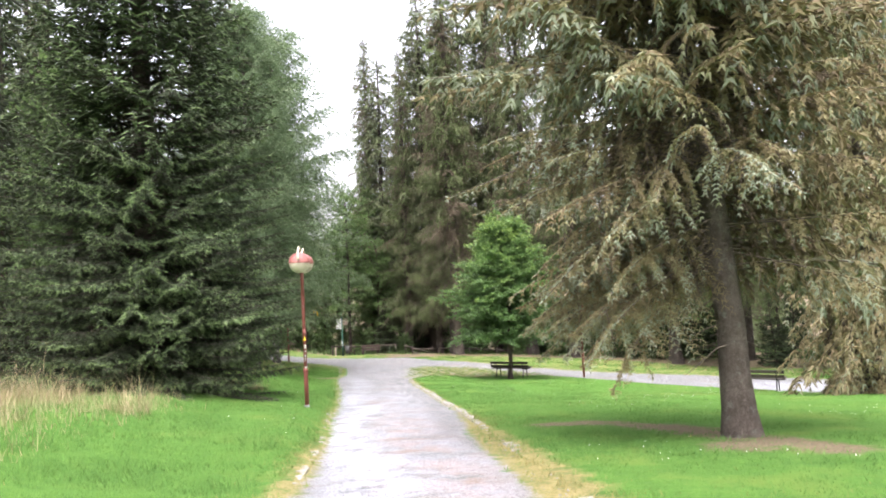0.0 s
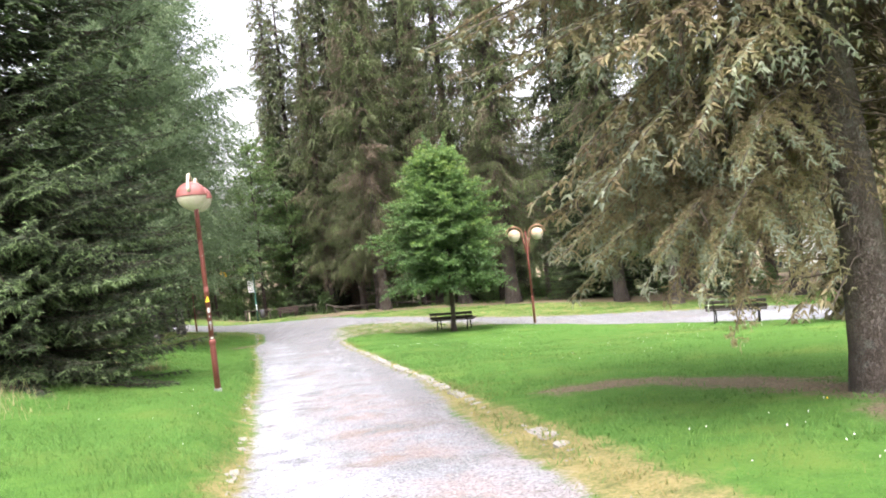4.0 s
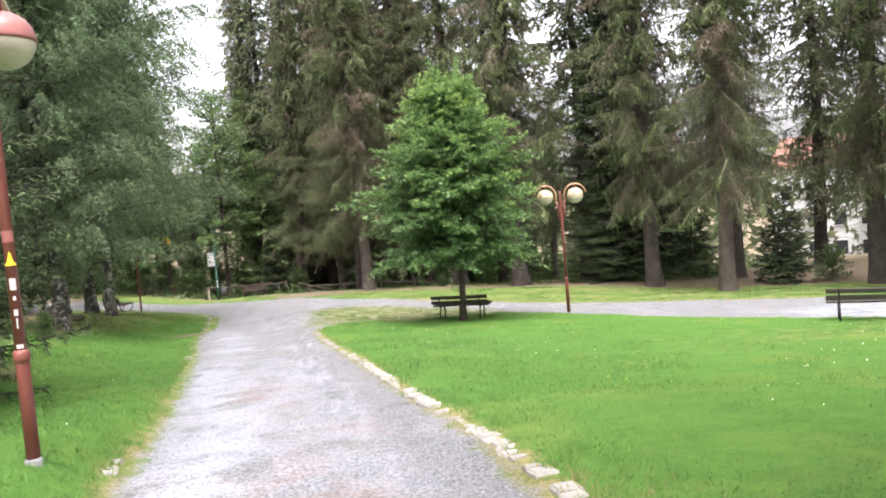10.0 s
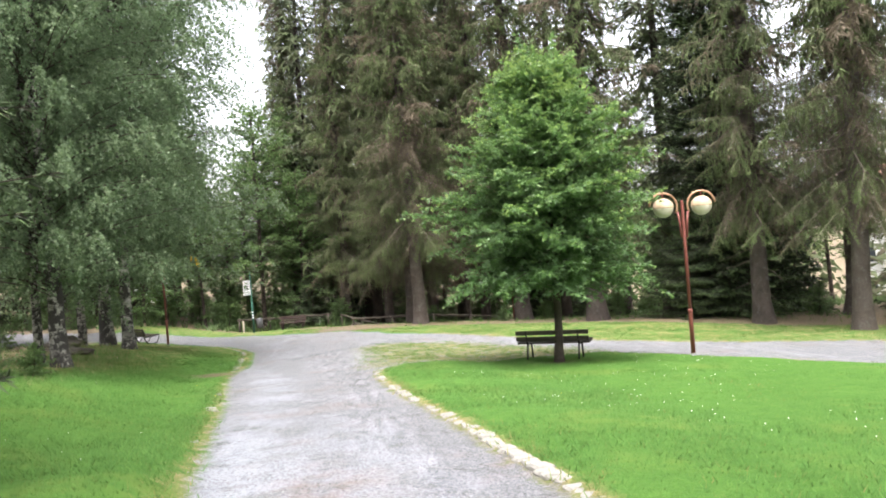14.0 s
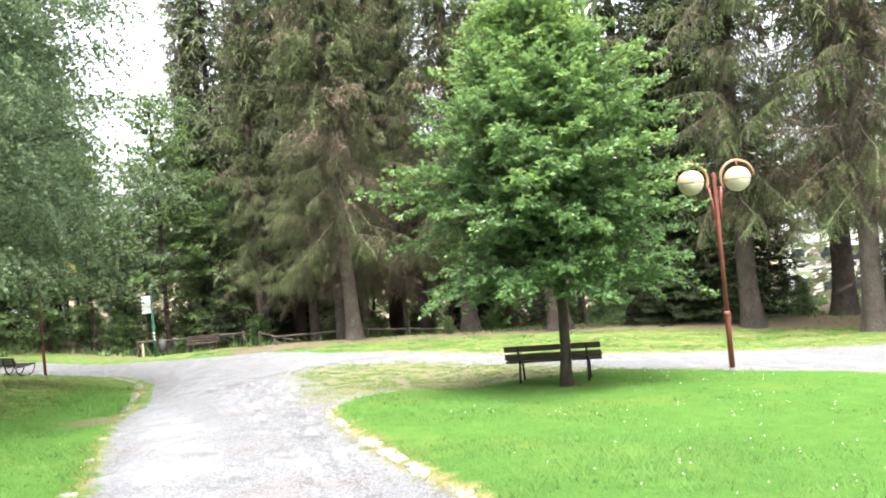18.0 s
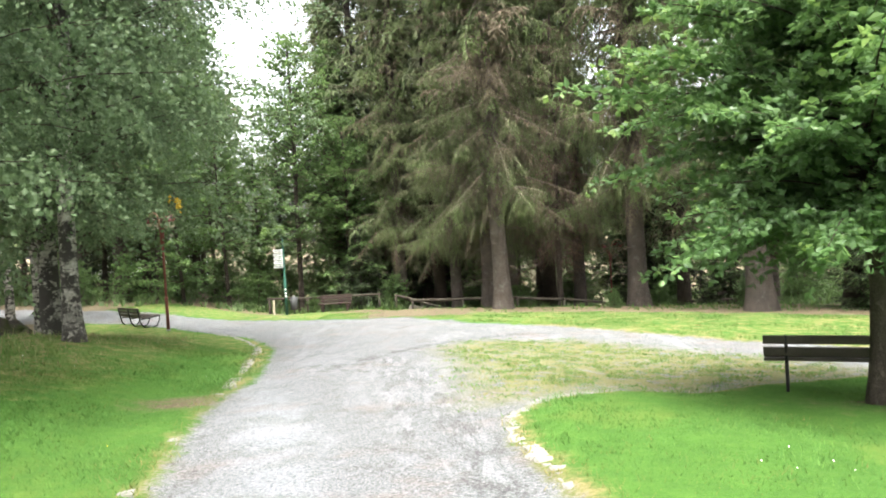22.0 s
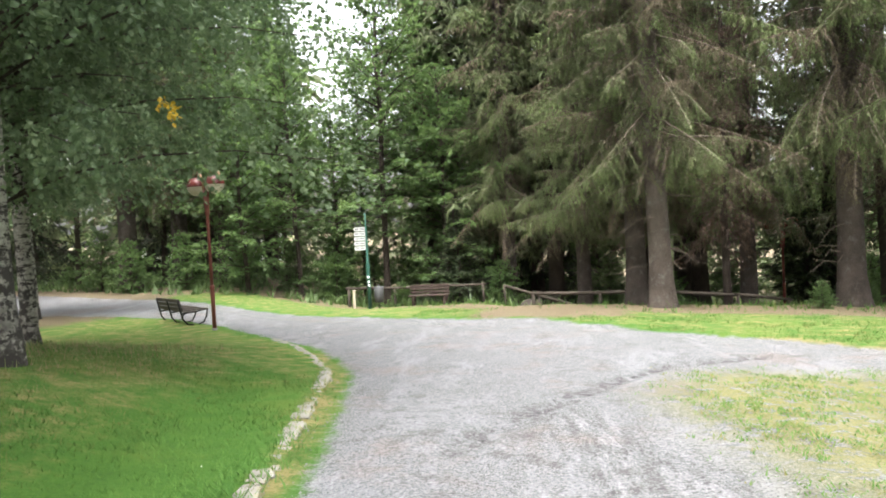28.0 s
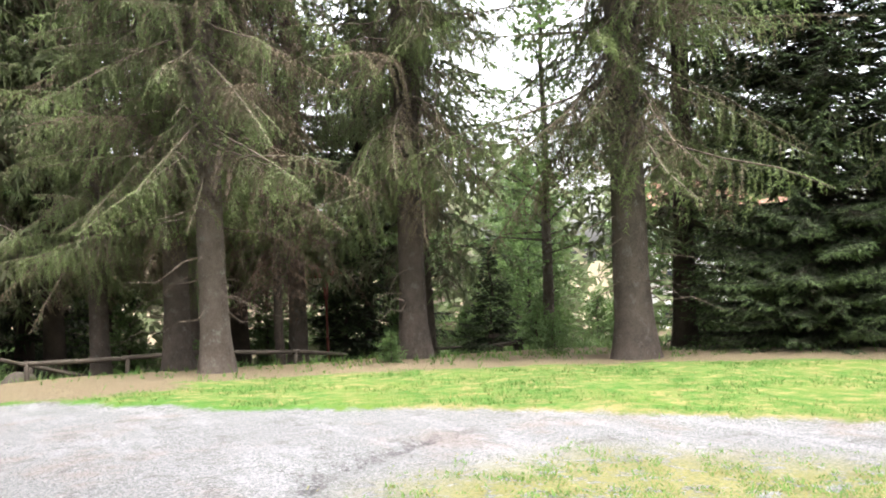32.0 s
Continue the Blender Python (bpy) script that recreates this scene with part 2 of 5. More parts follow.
def ground_material():
    """Gravel, lawn, worn verge and forest floor on one sheet, parted by the lie of the path."""
    m, nt, b = nodes_of("ground")
    co = place_of(nt)
    fine, mid, big = noise_node(nt, 26.0, 5, 0.7, co), noise_node(nt, 3.2, 5, 0.65, co), noise_node(nt, 0.55, 4, 0.6, co)
    # gravel
    peb = add(nt, "ShaderNodeTexVoronoi", Scale=55.0)
    nt.links.new(co, peb.inputs["Vector"])
    grain = noise_node(nt, 95.0, 3, 0.7, co)
    col = ramp(nt, grain, (0.32, (0.045, 0.046, 0.048)), (0.47, (0.13, 0.134, 0.138)), (0.65, (0.295, 0.3, 0.305)))
    patch = ranged(nt, noise_node(nt, 0.7, 6, 0.68, co), 0.52, 0.66)
    col = mixed(nt, calc(nt, "MULTIPLY", patch, 0.35), col, (0.21, 0.14, 0.11))
    worn = ranged(nt, noise_node(nt, 1.1, 7, 0.7, calc_shift(nt, co)), 0.5, 0.6)
    col = mixed(nt, calc(nt, "MULTIPLY", worn, 0.5), col, (0.255, 0.262, 0.275))
    dirt = ranged(nt, noise_node(nt, 2.3, 6, 0.72, co), 0.53, 0.64)
    col = mixed(nt, calc(nt, "MULTIPLY", dirt, 0.6), col, (0.085, 0.083, 0.08))
    seam = calc(nt, "MULTIPLY", attr(nt, "rut"), ranged(nt, noise_node(nt, 5.0, 5, 0.7, co), 0.42, 0.58))
    col = mixed(nt, calc(nt, "MULTIPLY", seam, 0.9), col, (0.03, 0.03, 0.029))
    along = add(nt, "ShaderNodeMapping", Scale=(2.4, 0.45, 1.0), Rotation=(0, 0, 0.12))
    nt.links.new(co, along.inputs["Vector"])
    torn = calc(nt, "MULTIPLY", attr(nt, "gully"), ranged(nt, noise_node(nt, 3.0, 6, 0.72, along.outputs[0]), 0.46, 0.55))
    col = mixed(nt, calc(nt, "MULTIPLY", torn, 0.6), col, (0.07, 0.07, 0.07))
    bare_rock = calc(nt, "MULTIPLY", attr(nt, "gully"), ranged(nt, noise_node(nt, 2.2, 6, 0.7, along.outputs[0]), 0.5, 0.43))
    col = mixed(nt, calc(nt, "MULTIPLY", bare_rock, 0.42), col, (0.35, 0.355, 0.365))
    weedy = calc(nt, "MULTIPLY", attr(nt, "weed"), ranged(nt, calc(nt, "ADD", calc(nt, "MULTIPLY", mid, 0.5), calc(nt, "MULTIPLY", noise_node(nt, 9.0, 5, 0.7, co), 0.5)), 0.42, 0.5))
    red = calc(nt, "MULTIPLY", attr(nt, "ruddy"), ranged(nt, noise_node(nt, 1.6, 6, 0.7, co), 0.4, 0.56))
    col = mixed(nt, calc(nt, "MULTIPLY", red, 0.6), col, (0.26, 0.16, 0.12))
    wash = calc(nt, "MULTIPLY", attr(nt, "pale"), ranged(nt, noise_node(nt, 1.3, 6, 0.7, co), 0.36, 0.54))
    col = mixed(nt, calc(nt, "MULTIPLY", wash, 0.75, True), col, (0.325, 0.345, 0.38))
    coarse = noise_node(nt, 34.0, 4, 0.75, co)
    col = mixed(nt, ranged(nt, coarse, 0.5, 0.64, 0.0, 0.8), col, (0.05, 0.05, 0.05))
    col = mixed(nt, ranged(nt, coarse, 0.48, 0.34, 0.0, 0.5), col, (0.38, 0.38, 0.38))
    gravel = mixed(nt, ranged(nt, peb.outputs["Distance"], 0.0, 0.55), mixed(nt, 0.3, col, (0.32, 0.32, 0.32)), col)
    gravel = mixed(nt, calc(nt, "MULTIPLY", weedy, 0.75), gravel, ramp(nt, fine, (0.3, (0.1, 0.115, 0.028)), (0.7, (0.27, 0.245, 0.065))))
    # turf under the blades
    turf = ramp(nt, calc(nt, "ADD", calc(nt, "MULTIPLY", fine, 0.55), calc(nt, "MULTIPLY", mid, 0.45)), (0.3, (0.04, 0.1, 0.017)), (0.5, (0.065, 0.15, 0.024)), (0.72, (0.105, 0.2, 0.037)))
    turf = mixed(nt, ranged(nt, big, 0.5, 0.68, 0.0, 0.4), turf, (0.15, 0.19, 0.04))
    dry = ramp(nt, calc(nt, "ADD", calc(nt, "MULTIPLY", fine, 0.6), calc(nt, "MULTIPLY", mid, 0.4)), (0.32, (0.06, 0.085, 0.028)), (0.46, (0.15, 0.15, 0.055)), (0.58, (0.26, 0.215, 0.095)), (0.7, (0.1, 0.135, 0.042)))
    litter = ramp(nt, fine, (0.3, (0.065, 0.052, 0.032)), (0.5, (0.145, 0.115, 0.072)), (0.72, (0.25, 0.205, 0.135)))
    edge = calc(nt, "ADD", attr(nt, "edge"), calc(nt, "MULTIPLY", calc(nt, "SUBTRACT", calc(nt, "ADD", calc(nt, "MULTIPLY", mid, 0.6), calc(nt, "MULTIPLY", fine, 0.4)), 0.5), 0.9))
    verge = calc(nt, "ADD", attr(nt, "dry"), calc(nt, "MULTIPLY", calc(nt, "SUBTRACT", mid, 0.5), 1.2))
    col = mixed(nt, ranged(nt, verge, 0.25, 0.7), turf, dry)
    bare = calc(nt, "ADD", attr(nt, "litter"), calc(nt, "MULTIPLY", calc(nt, "SUBTRACT", mid, 0.5), 1.3))
    col = mixed(nt, ranged(nt, bare, 0.3, 0.75), col, litter)
    col = mixed(nt, ranged(nt, edge, -0.06, 0.14), col, gravel)
    nt.links.new(col, b.inputs["Base Color"])
    b.inputs["Roughness"].default_value = 0.95
    b.inputs["Specular IOR Level"].default_value = 0.15
    bump(nt, b, calc(nt, "ADD", calc(nt, "ADD", calc(nt, "MULTIPLY", grain, 0.5), fine), calc(nt, "MULTIPLY", mid, 2.0)), 0.9, 0.035)
    return m


def calc_shift(nt, co):
    mp = add(nt, "ShaderNodeMapping", Location=(7.3, 2.1, 0.0), Scale=(1.6, 0.45, 1.0), Rotation=(0, 0, 0.09))
    nt.links.new(co, mp.inputs["Vector"])
    return mp.outputs[0]


M_GROUND = ground_material()
M_PEBBLE = surface("pebbles", (0.1, 0.1, 0.1), (0.26, 0.255, 0.25), 30.0, 90.0, 0.95)
M_KERB = surface("kerb_stone", (0.15, 0.143, 0.12), (0.29, 0.28, 0.25), 4.0, 40.0, 0.9, 0, 0.7, 0.015, ((0.2, 0.19, 0.09), 3.0, 0.5, 0.64))
M_ROCK = surface("mossy_rock", (0.04, 0.035, 0.029), (0.125, 0.108, 0.09), 2.5, 25.0, 0.95, 0, 1.0, 0.04, ((0.07, 0.085, 0.035), 2.5, 0.48, 0.62), shine=0.1)
M_RED = surface("red_paint", (0.12, 0.034, 0.026), (0.2, 0.062, 0.047), 3.0, 30.0, 0.5, 0, 0.3, 0.004, ((0.36, 0.3, 0.26), 14.0, 0.66, 0.7))
M_REDCAP = surface("red_globe_cap", (0.22, 0.075, 0.066), (0.32, 0.125, 0.11), 4.0, 40.0, 0.35, 0, 0.1, 0.002)
M_REDDARK = surface("dark_red_cap", (0.1, 0.025, 0.022), (0.17, 0.045, 0.038), 4.0, 40.0, 0.25, 0, 0.1, 0.002)
M_CREAM = surface("cream_globe", (0.4, 0.36, 0.265), (0.55, 0.5, 0.385), 4.0, 30.0, 0.4, 0, 0.05, 0.002)
M_TAN = surface("tan_globe_cap", (0.36, 0.25, 0.16), (0.5, 0.38, 0.26), 4.0, 40.0, 0.3, 0, 0.1, 0.002)
M_BRASS = surface("bronze_hoop", (0.26, 0.14, 0.08), (0.42, 0.27, 0.17), 6.0, 40.0, 0.4, 0.4, 0.1, 0.002)
M_WHITE = surface("white_paint", (0.74, 0.74, 0.73), (0.86, 0.86, 0.85), 5.0, 40.0, 0.6, 0, 0.1, 0.002)
M_PAPER = surface("torn_paper", (0.3, 0.28, 0.26), (0.6, 0.58, 0.55), 30.0, 90.0, 0.8)
M_YELLOW = surface("yellow_sticker", (0.75, 0.55, 0.02), (0.85, 0.65, 0.04), 5.0, 40.0, 0.5)
M_SLAT = surface("dark_wood", (0.03, 0.024, 0.02), (0.075, 0.06, 0.05), 3.0, 50.0, 0.65, 0, 0.4, 0.005)
M_IRON = surface("black_iron", (0.012, 0.012, 0.013), (0.035, 0.033, 0.03), 5.0, 60.0, 0.55, 0.6, 0.3, 0.003)
M_RAIL = surface("weathered_wood", (0.04, 0.034, 0.028), (0.1, 0.085, 0.07), 3.0, 45.0, 0.95, 0, 0.6, 0.01, shine=0.08)
M_BROWNWOOD = surface("brown_wood", (0.026, 0.018, 0.014), (0.06, 0.04, 0.03), 3.0, 45.0, 0.8, 0, 0.4, 0.006)
M_GREENPOLE = surface("green_paint", (0.02, 0.075, 0.055), (0.04, 0.12, 0.085), 4.0, 40.0, 0.5)
M_GREY = surface("grey_metal", (0.045, 0.048, 0.048), (0.095, 0.098, 0.098), 5.0, 40.0, 0.7, 0.1)
M_ROOF = surface("orange_roof", (0.16, 0.08, 0.055), (0.24, 0.12, 0.085), 2.0, 20.0, 0.8)
M_GLASS = surface("dark_window", (0.03, 0.035, 0.04), (0.06, 0.07, 0.08), 2.0, 20.0, 0.15)
M_BLACK = surface("dark_lettering", (0.03, 0.03, 0.03), (0.06, 0.06, 0.06), 5.0, 40.0, 0.7)
M_PETAL = surface("white_petals", (0.7, 0.7, 0.66), (0.85, 0.85, 0.82), 5.0, 40.0, 0.6)
M_PETALY = surface("yellow_petals", (0.7, 0.5, 0.02), (0.85, 0.62, 0.04), 5.0, 40.0, 0.6)


# ---- shapes ----
def mesh_of(name, verts, tris, tone=None, smooth=False):
    """A triangle mesh from arrays."""
    verts, tris = np.asarray(verts, np.float32), np.asarray(tris, np.int32)
    me = bpy.data.meshes.new(name)
    me.vertices.add(len(verts))
    me.vertices.foreach_set("co", verts.ravel())
    me.loops.add(tris.size)
    me.loops.foreach_set("vertex_index", tris.ravel())
    me.polygons.add(len(tris))
    me.polygons.foreach_set("loop_start", np.arange(0, tris.size, 3, dtype=np.int32))
    me.polygons.foreach_set("use_smooth", np.full(len(tris), smooth))
    me.update(calc_edges=True)
    if tone is not None:
        me.attributes.new("tone", "FLOAT", "POINT").data.foreach_set("value", np.asarray(tone, np.float32))
    return me


def part(name, data, material, parent=None, label="", at=None):
    """One mesh object under a thing or a part; data is a bmesh or a mesh."""
    if isinstance(data, bmesh.types.BMesh):
        me = bpy.data.meshes.new(name)
        data.to_mesh(me)
        data.free()
    else:
        me = data
    if not me.materials:
        me.materials.append(material)
    ob = new(name, me)
    ob.parent = parent
    if at is not None:
        ob.matrix_basis = at
    return tagged(ob, label)


def thing(name, label, category, at, group="", kind=""):
    ob = new(name)
    ob.matrix_basis = at
    return tagged(ob, label, category, group, kind)


def tube(points, radii, sides=8, closed_ends=True):
    """A tapering tube along points."""
    bm = bmesh.new()
    pts = [Vector(p) for p in points]
    if not hasattr(radii, "__len__"):
        radii = [radii] * len(pts)
    rings = []
    for i, p in enumerate(pts):
        d = (pts[min(i + 1, len(pts) - 1)] - pts[max(i - 1, 0)]).normalized()
        u = d.cross(Vector((0.31, 0.95, 0.02)) if abs(d.y) < 0.9 else Vector((1, 0, 0))).normalized()
        v = d.cross(u)
        rings.append([bm.verts.new(p + radii[i] * (math.cos(a) * u + math.sin(a) * v)) for a in (2 * math.pi * k / sides for k in range(sides))])
    for a, b in zip(rings, rings[1:]):
        for k in range(sides):
            bm.faces.new((a[k], a[(k + 1) % sides], b[(k + 1) % sides], b[k])).smooth = True
    if closed_ends:
        bm.faces.new(rings[0][::-1])
        bm.faces.new(rings[-1])
    bmesh.ops.recalc_face_normals(bm, faces=bm.faces)
    return bm


def lathe(profile, sides=20):
    """A turned shape round z from (radius, height) pairs."""
    bm = bmesh.new()
    rings = [[bm.verts.new((r * math.cos(2 * math.pi * k / sides), r * math.sin(2 * math.pi * k / sides), z)) for k in range(sides)] for r, z in profile]
    for a, b in zip(rings, rings[1:]):
        for k in range(sides):
            bm.faces.new((a[k], a[(k + 1) % sides], b[(k + 1) % sides], b[k])).smooth = True
    bm.faces.new(rings[0][::-1])
    bm.faces.new(rings[-1])
    return bm


def plank(lx, ly, lz, bevel=0.006, at=None):
    """A board with eased edges, centred on its place."""
    bm = bmesh.new()
    bmesh.ops.create_cube(bm, size=1, matrix=Matrix.Diagonal((lx, ly, lz, 1)))
    bmesh.ops.bevel(bm, geom=bm.edges[:], offset=min(bevel, 0.4 * min(lx, ly, lz)), segments=1, affect="EDGES")
    if at is not None:
        bmesh.ops.transform(bm, matrix=at, verts=bm.verts)
    return bm


def boulder(sx, sy, sz, seed, sub=3, rough=0.25):
    bm = bmesh.new()
    bmesh.ops.create_icosphere(bm, subdivisions=sub, radius=1)
    off = Vector((seed * 7.3, seed * 3.1, seed))
    for v in bm.verts:
        k = 1 + rough * noise.noise(v.co * 1.3 + off) + 0.4 * rough * noise.noise(v.co * 3.7 + off)
        v.co = Vector((v.co.x * sx * k, v.co.y * sy * k, v.co.z * sz * k))
    for f in bm.faces:
        f.smooth = True
    return bm


# ---- the lie of the land ----
LINE_Y = np.array([-30, -10, 0, 4.4, 9.2, 14, 18.8, 23.4, 28, 32.9, 37.5, 43, 51, 57, 64, 80, 110, 900])
LINE_Z = np.array([2.7, 0.95, 0, -0.43, -0.89, -1.36, -1.75, -2.14, -2.5, -2.82, -3.1, -3.36, -3.65, -3.95, -4.6, -6.8, -9, -9])
MID_Y, MID_X = np.array([-30, 0, 9, 14, 24, 33, 38, 44, 900]), np.array([0, -0.2, -0.6, -1.4, -2.5, -3.6, -4.2, -4.6, -4.6])


def ease(a, b, v):
    u = np.clip((v - a) / (b - a), 0, 1)
    return u * u * (3 - 2 * u)


def land(x, y):
    """The height of the ground."""
    x, y = np.asarray(x, float), np.asarray(y, float)
    z = np.interp(y, LINE_Y, LINE_Z)
    d = x - np.interp(y, MID_Y, MID_X)
    right = z - 0.035 * np.clip(d - 3, 0, 20) * ease(8, 26, y) * (1 + 0.5 * ease(46, 54, y))
    right = right - (0.15 * ease(3, 5.5, d) + 0.1 * ease(9, 14, d)) * ease(18, 27, y) * (1 - ease(40, 46, y))
    right = right - 0.5 * ease(54.9, 58, y) * ease(-4.5, -1.5, x)
    bank = 0.26 * ease(1.0, 1.6, -d) * ease(9, 14, y) * (1 - ease(22, 27, y)) + 0.26 * ease(2.0, 4.5, -d) * ease(22, 27, y)
    left = right + (0.55 * ease(0, 5, -1.8 - d) + bank) * (1 - ease(41, 49, y))
    level = -3.55 + 0.3 * ease(16, 40, -x)
    return left + (np.maximum(level - left, 0)) * ease(8, 15, -x) * ease(48, 54, y)


def ground_at(x, y, sink=0.0):
    return float(land(x, y)) - sink


KERB_LEFT = [(-1.5, -6), (-1.6, 0), (-1.75, 5), (-1.85, 8), (-2.05, 10.8), (-2.5, 14.7), (-2.9, 17.4), (-3.2, 20.6), (-3.85, 25.3), (-4.6, 30.5), (-5.2, 34.5), (-5.6, 38.5), (-5.95, 41.4), (-6.25, 43.5), (-6.75, 44.9), (-7.6, 46.8), (-8.6, 48.6)]
KERB_RIGHT = [(1.55, -6), (1.5, 0), (1.4, 4), (1.2, 8.2), (0.95, 11), (0.6, 14.6), (0.25, 18), (-0.12, 20.8), (-0.6, 24.9), (-1.05, 28), (-1.38, 30.4), (-1.6, 32.4), (-1.5, 33.5), (-1.0, 34.4), (-0.2, 34.8)]
PATH = ([(-1.5, -60)] + KERB_LEFT + [(-11.1, 52.2), (-13, 53.8), (-17, 55.6), (-25, 58.5), (-45, 64), (-45, 72), (-23.7, 65.2), (-15.6, 60), (-13, 58), (-10.6, 56), (-7.6, 54.1), (-4.6, 51.6), (-2.6, 50.6),
         (-1.9, 49.2), (-0.6, 47.2), (1.5, 45.3), (4.6, 41.8), (8.8, 38.8), (11.4, 37.1), (16, 33.3), (25, 27), (45, 16), (45, 8), (22, 16.5), (14.5, 22.5), (12.7, 25.4), (11.4, 27.9), (8.0, 30.9), (5.6, 34.9), (4.6, 36.6),
         (2.5, 35.9), (0.8, 35.2)] + KERB_RIGHT[:11:-1] + KERB_RIGHT[11::-1] + [(1.6, -60)])
STEPS_SOIL = [(-4.6, 51.6), (-2.4, 50.3), (-0.6, 50.2), (-0.2, 53), (-1.5, 58), (-3.5, 58), (-4.2, 54)]


def inside_by(x, y, ring):
    """Signed distance to a closed outline, above 0 inside."""
    p = np.array(ring, float)
    q = np.roll(p, -1, 0)
    far = np.full(x.shape, 1e9)
    inside = np.zeros(x.shape, bool)
    for (ax, ay), (bx, by) in zip(p, q):
        dx, dy = bx - ax, by - ay
        t = np.clip(((x - ax) * dx + (y - ay) * dy) / (dx * dx + dy * dy), 0, 1)
        far = np.minimum(far, np.hypot(x - ax - t * dx, y - ay - t * dy))
        if dy != 0:
            inside ^= ((ay > y) != (by > y)) & (x < dx * (y - ay) / dy + ax)
    return np.where(inside, far, -far)


def dryness(x, y, edge):
    """How yellow and thin the turf is: along the verges and on the worn corner of the junction."""
    v = np.where(x < np.interp(y, MID_Y, MID_X), 0.72, 1.0) * (1.0 - 0.2 * ease(10, 16, y)) * np.exp(-((edge - 0.14) / (0.45 - 0.15 * ease(10, 16, y))) ** 2) * (y < 46)
    strip = ease(-6.5, -4, edge) * (1 - ease(-0.2, 0.1, edge)) * ease(40, 44, y + 0.7 * np.clip(x, 0, 12))
    lawn = 0.35 * np.exp(-(((x - 8) / 5) ** 2 + ((y - 24) / 3) ** 2))
    under = 0.45 * ease(-6.0, -8.2, x) * ease(31, 34, y) * (1 - ease(45, 48, y))
    return np.maximum.reduce([v, 0.44 * strip, lawn, under])


def weeds(x, y):
    """Yellowish weeds that break the gravel at the corner of the junction."""
    corner = inside_by(x, y, [(-1.9, 34.2), (0.2, 35.2), (3.2, 36.0), (5.0, 36.9), (3.9, 39.4), (1.1, 42.9), (-1.4, 42.6), (-2.2, 41), (-1.9, 38)])
    return ease(-0.5, 0.9, corner)


def rut(x, y):
    """The washed-out seam across the junction."""
    line = inside_by(x, y, [(-4.2, 38.9), (-3.25, 40.5), (-2.4, 41.9), (-1.5, 43.2), (0.2, 44.0), (-1.45, 43.3), (-2.45, 42.0), (-3.3, 40.6)])
    return np.exp(-((line / 0.11) ** 2))


def verge_in(x, y):
    """How far the thin grass creeps over the kerb on to the gravel."""
    side = x - np.interp(y, MID_Y, MID_X)
    fade = 1 - 0.6 * ease(30, 34, y)
    return np.where(side > 0, (0.4 - 0.32 * ease(12, 18, y)) * fade, 0.14 * fade + 0.28 * ease(36, 39, y) * (1 - ease(46, 49, y)))


def ruddy(x, y):
    """Reddish grit spread on the right half of the upper path."""
    d = x - np.interp(y, MID_Y, MID_X)
    return np.maximum(np.exp(-(((d - 0.55) / 0.65) ** 2)) * ease(3, 6, y) * (1 - ease(15, 21, y)), 0.6 * np.exp(-(((d - 0.2) / 0.5) ** 2)) * ease(19, 21, y) * (1 - ease(22, 25, y)))


def pale(x, y):
    """A washed, pale bluish streak down the left half of the path."""
    d = x - np.interp(y, MID_Y, MID_X)
    sand = np.exp(-(((x - 13.5) / 2.6) ** 4 + ((y - 28.8) / 2.4) ** 4))
    spread = 0.47 * ease(1.5, 1.1, np.abs(d)) * ease(4, 8, y) * (1 - ease(24, 30, y))
    return sand + spread + np.exp(-(((d + 0.45 + 0.25 * np.sin(0.55 * y)) / 0.42) ** 2)) * ease(2, 5, y) * (1 - 0.5 * ease(14, 22, y)) * (1 - ease(36, 40, y))


def gully(x, y):
    """Rain-washed tracks down the middle of the lower path."""
    out = np.zeros(np.shape(x))
    for way, wide in (([(-1.7, 24), (-1.9, 29), (-2.1, 34), (-2.5, 38), (-3.1, 40.3)], 0.28), ([(-2.6, 33), (-2.9, 36.5), (-3.2, 40.4)], 0.2), ([(-1.0, 20), (-1.35, 25), (-1.75, 30)], 0.2), ([(-1.2, 4), (-1.1, 8), (-1.5, 13)], 0.35), ([(-2.0, 40.6), (-1.0, 41.6), (0.4, 42.4)], 0.3)):
        out = np.maximum(out, np.exp(-((inside_by(x, y, way + way[-2:0:-1]) / wide) ** 2)))
    return out


def bareness(x, y, edge):
    """Needle litter: under the spruces and in the wood."""
    wood = ease(0.0, 1.5, y - np.interp(x, [-60, -14, -8, -4, 0, 3, 6, 10, 14, 30], [66, 62, 58, 53.6, 50.6, 49.9, 48.2, 44.3, 41.2, 34]))
    left = ease(0, 3, np.interp(y, [-30, 8, 14, 20, 25, 30, 34, 46, 49, 900], [-9, -9, -7.6, -5.4, -6.6, -7.9, -8.4, -9.7, -13.5, -40]) - x + 1.2 * np.sin(0.7 * y) * np.sin(0.31 * x)) * ease(11, 17, y + 0.3 * x + 3)
    worn = [(1.9, 14.2), (3.0, 14.0), (3.9, 12.3), (4.8, 9.4)]
    strip = 0.85 * np.exp(-((inside_by(x, y, worn + worn[-2:0:-1]) / 0.6) ** 2))
    ring = 0.9 * np.exp(-(((x - 3.9) ** 2 + (y - 10.1) ** 2) / 0.5))
    patch = 0.75 * np.exp(-(((x + 5.7) / 0.9) ** 2 + ((y - 36.0) / 0.8) ** 2))
    under = 0.45 * np.exp(-(((x - 2.6) / 1.6) ** 2 + ((y - 34.0) / 0.9) ** 2))
    return np.maximum.reduce([wood, 0.8 * left, strip, ring, patch, under, 0.9 * ease(-0.5, 0.6, inside_by(x, y, STEPS_SOIL))])


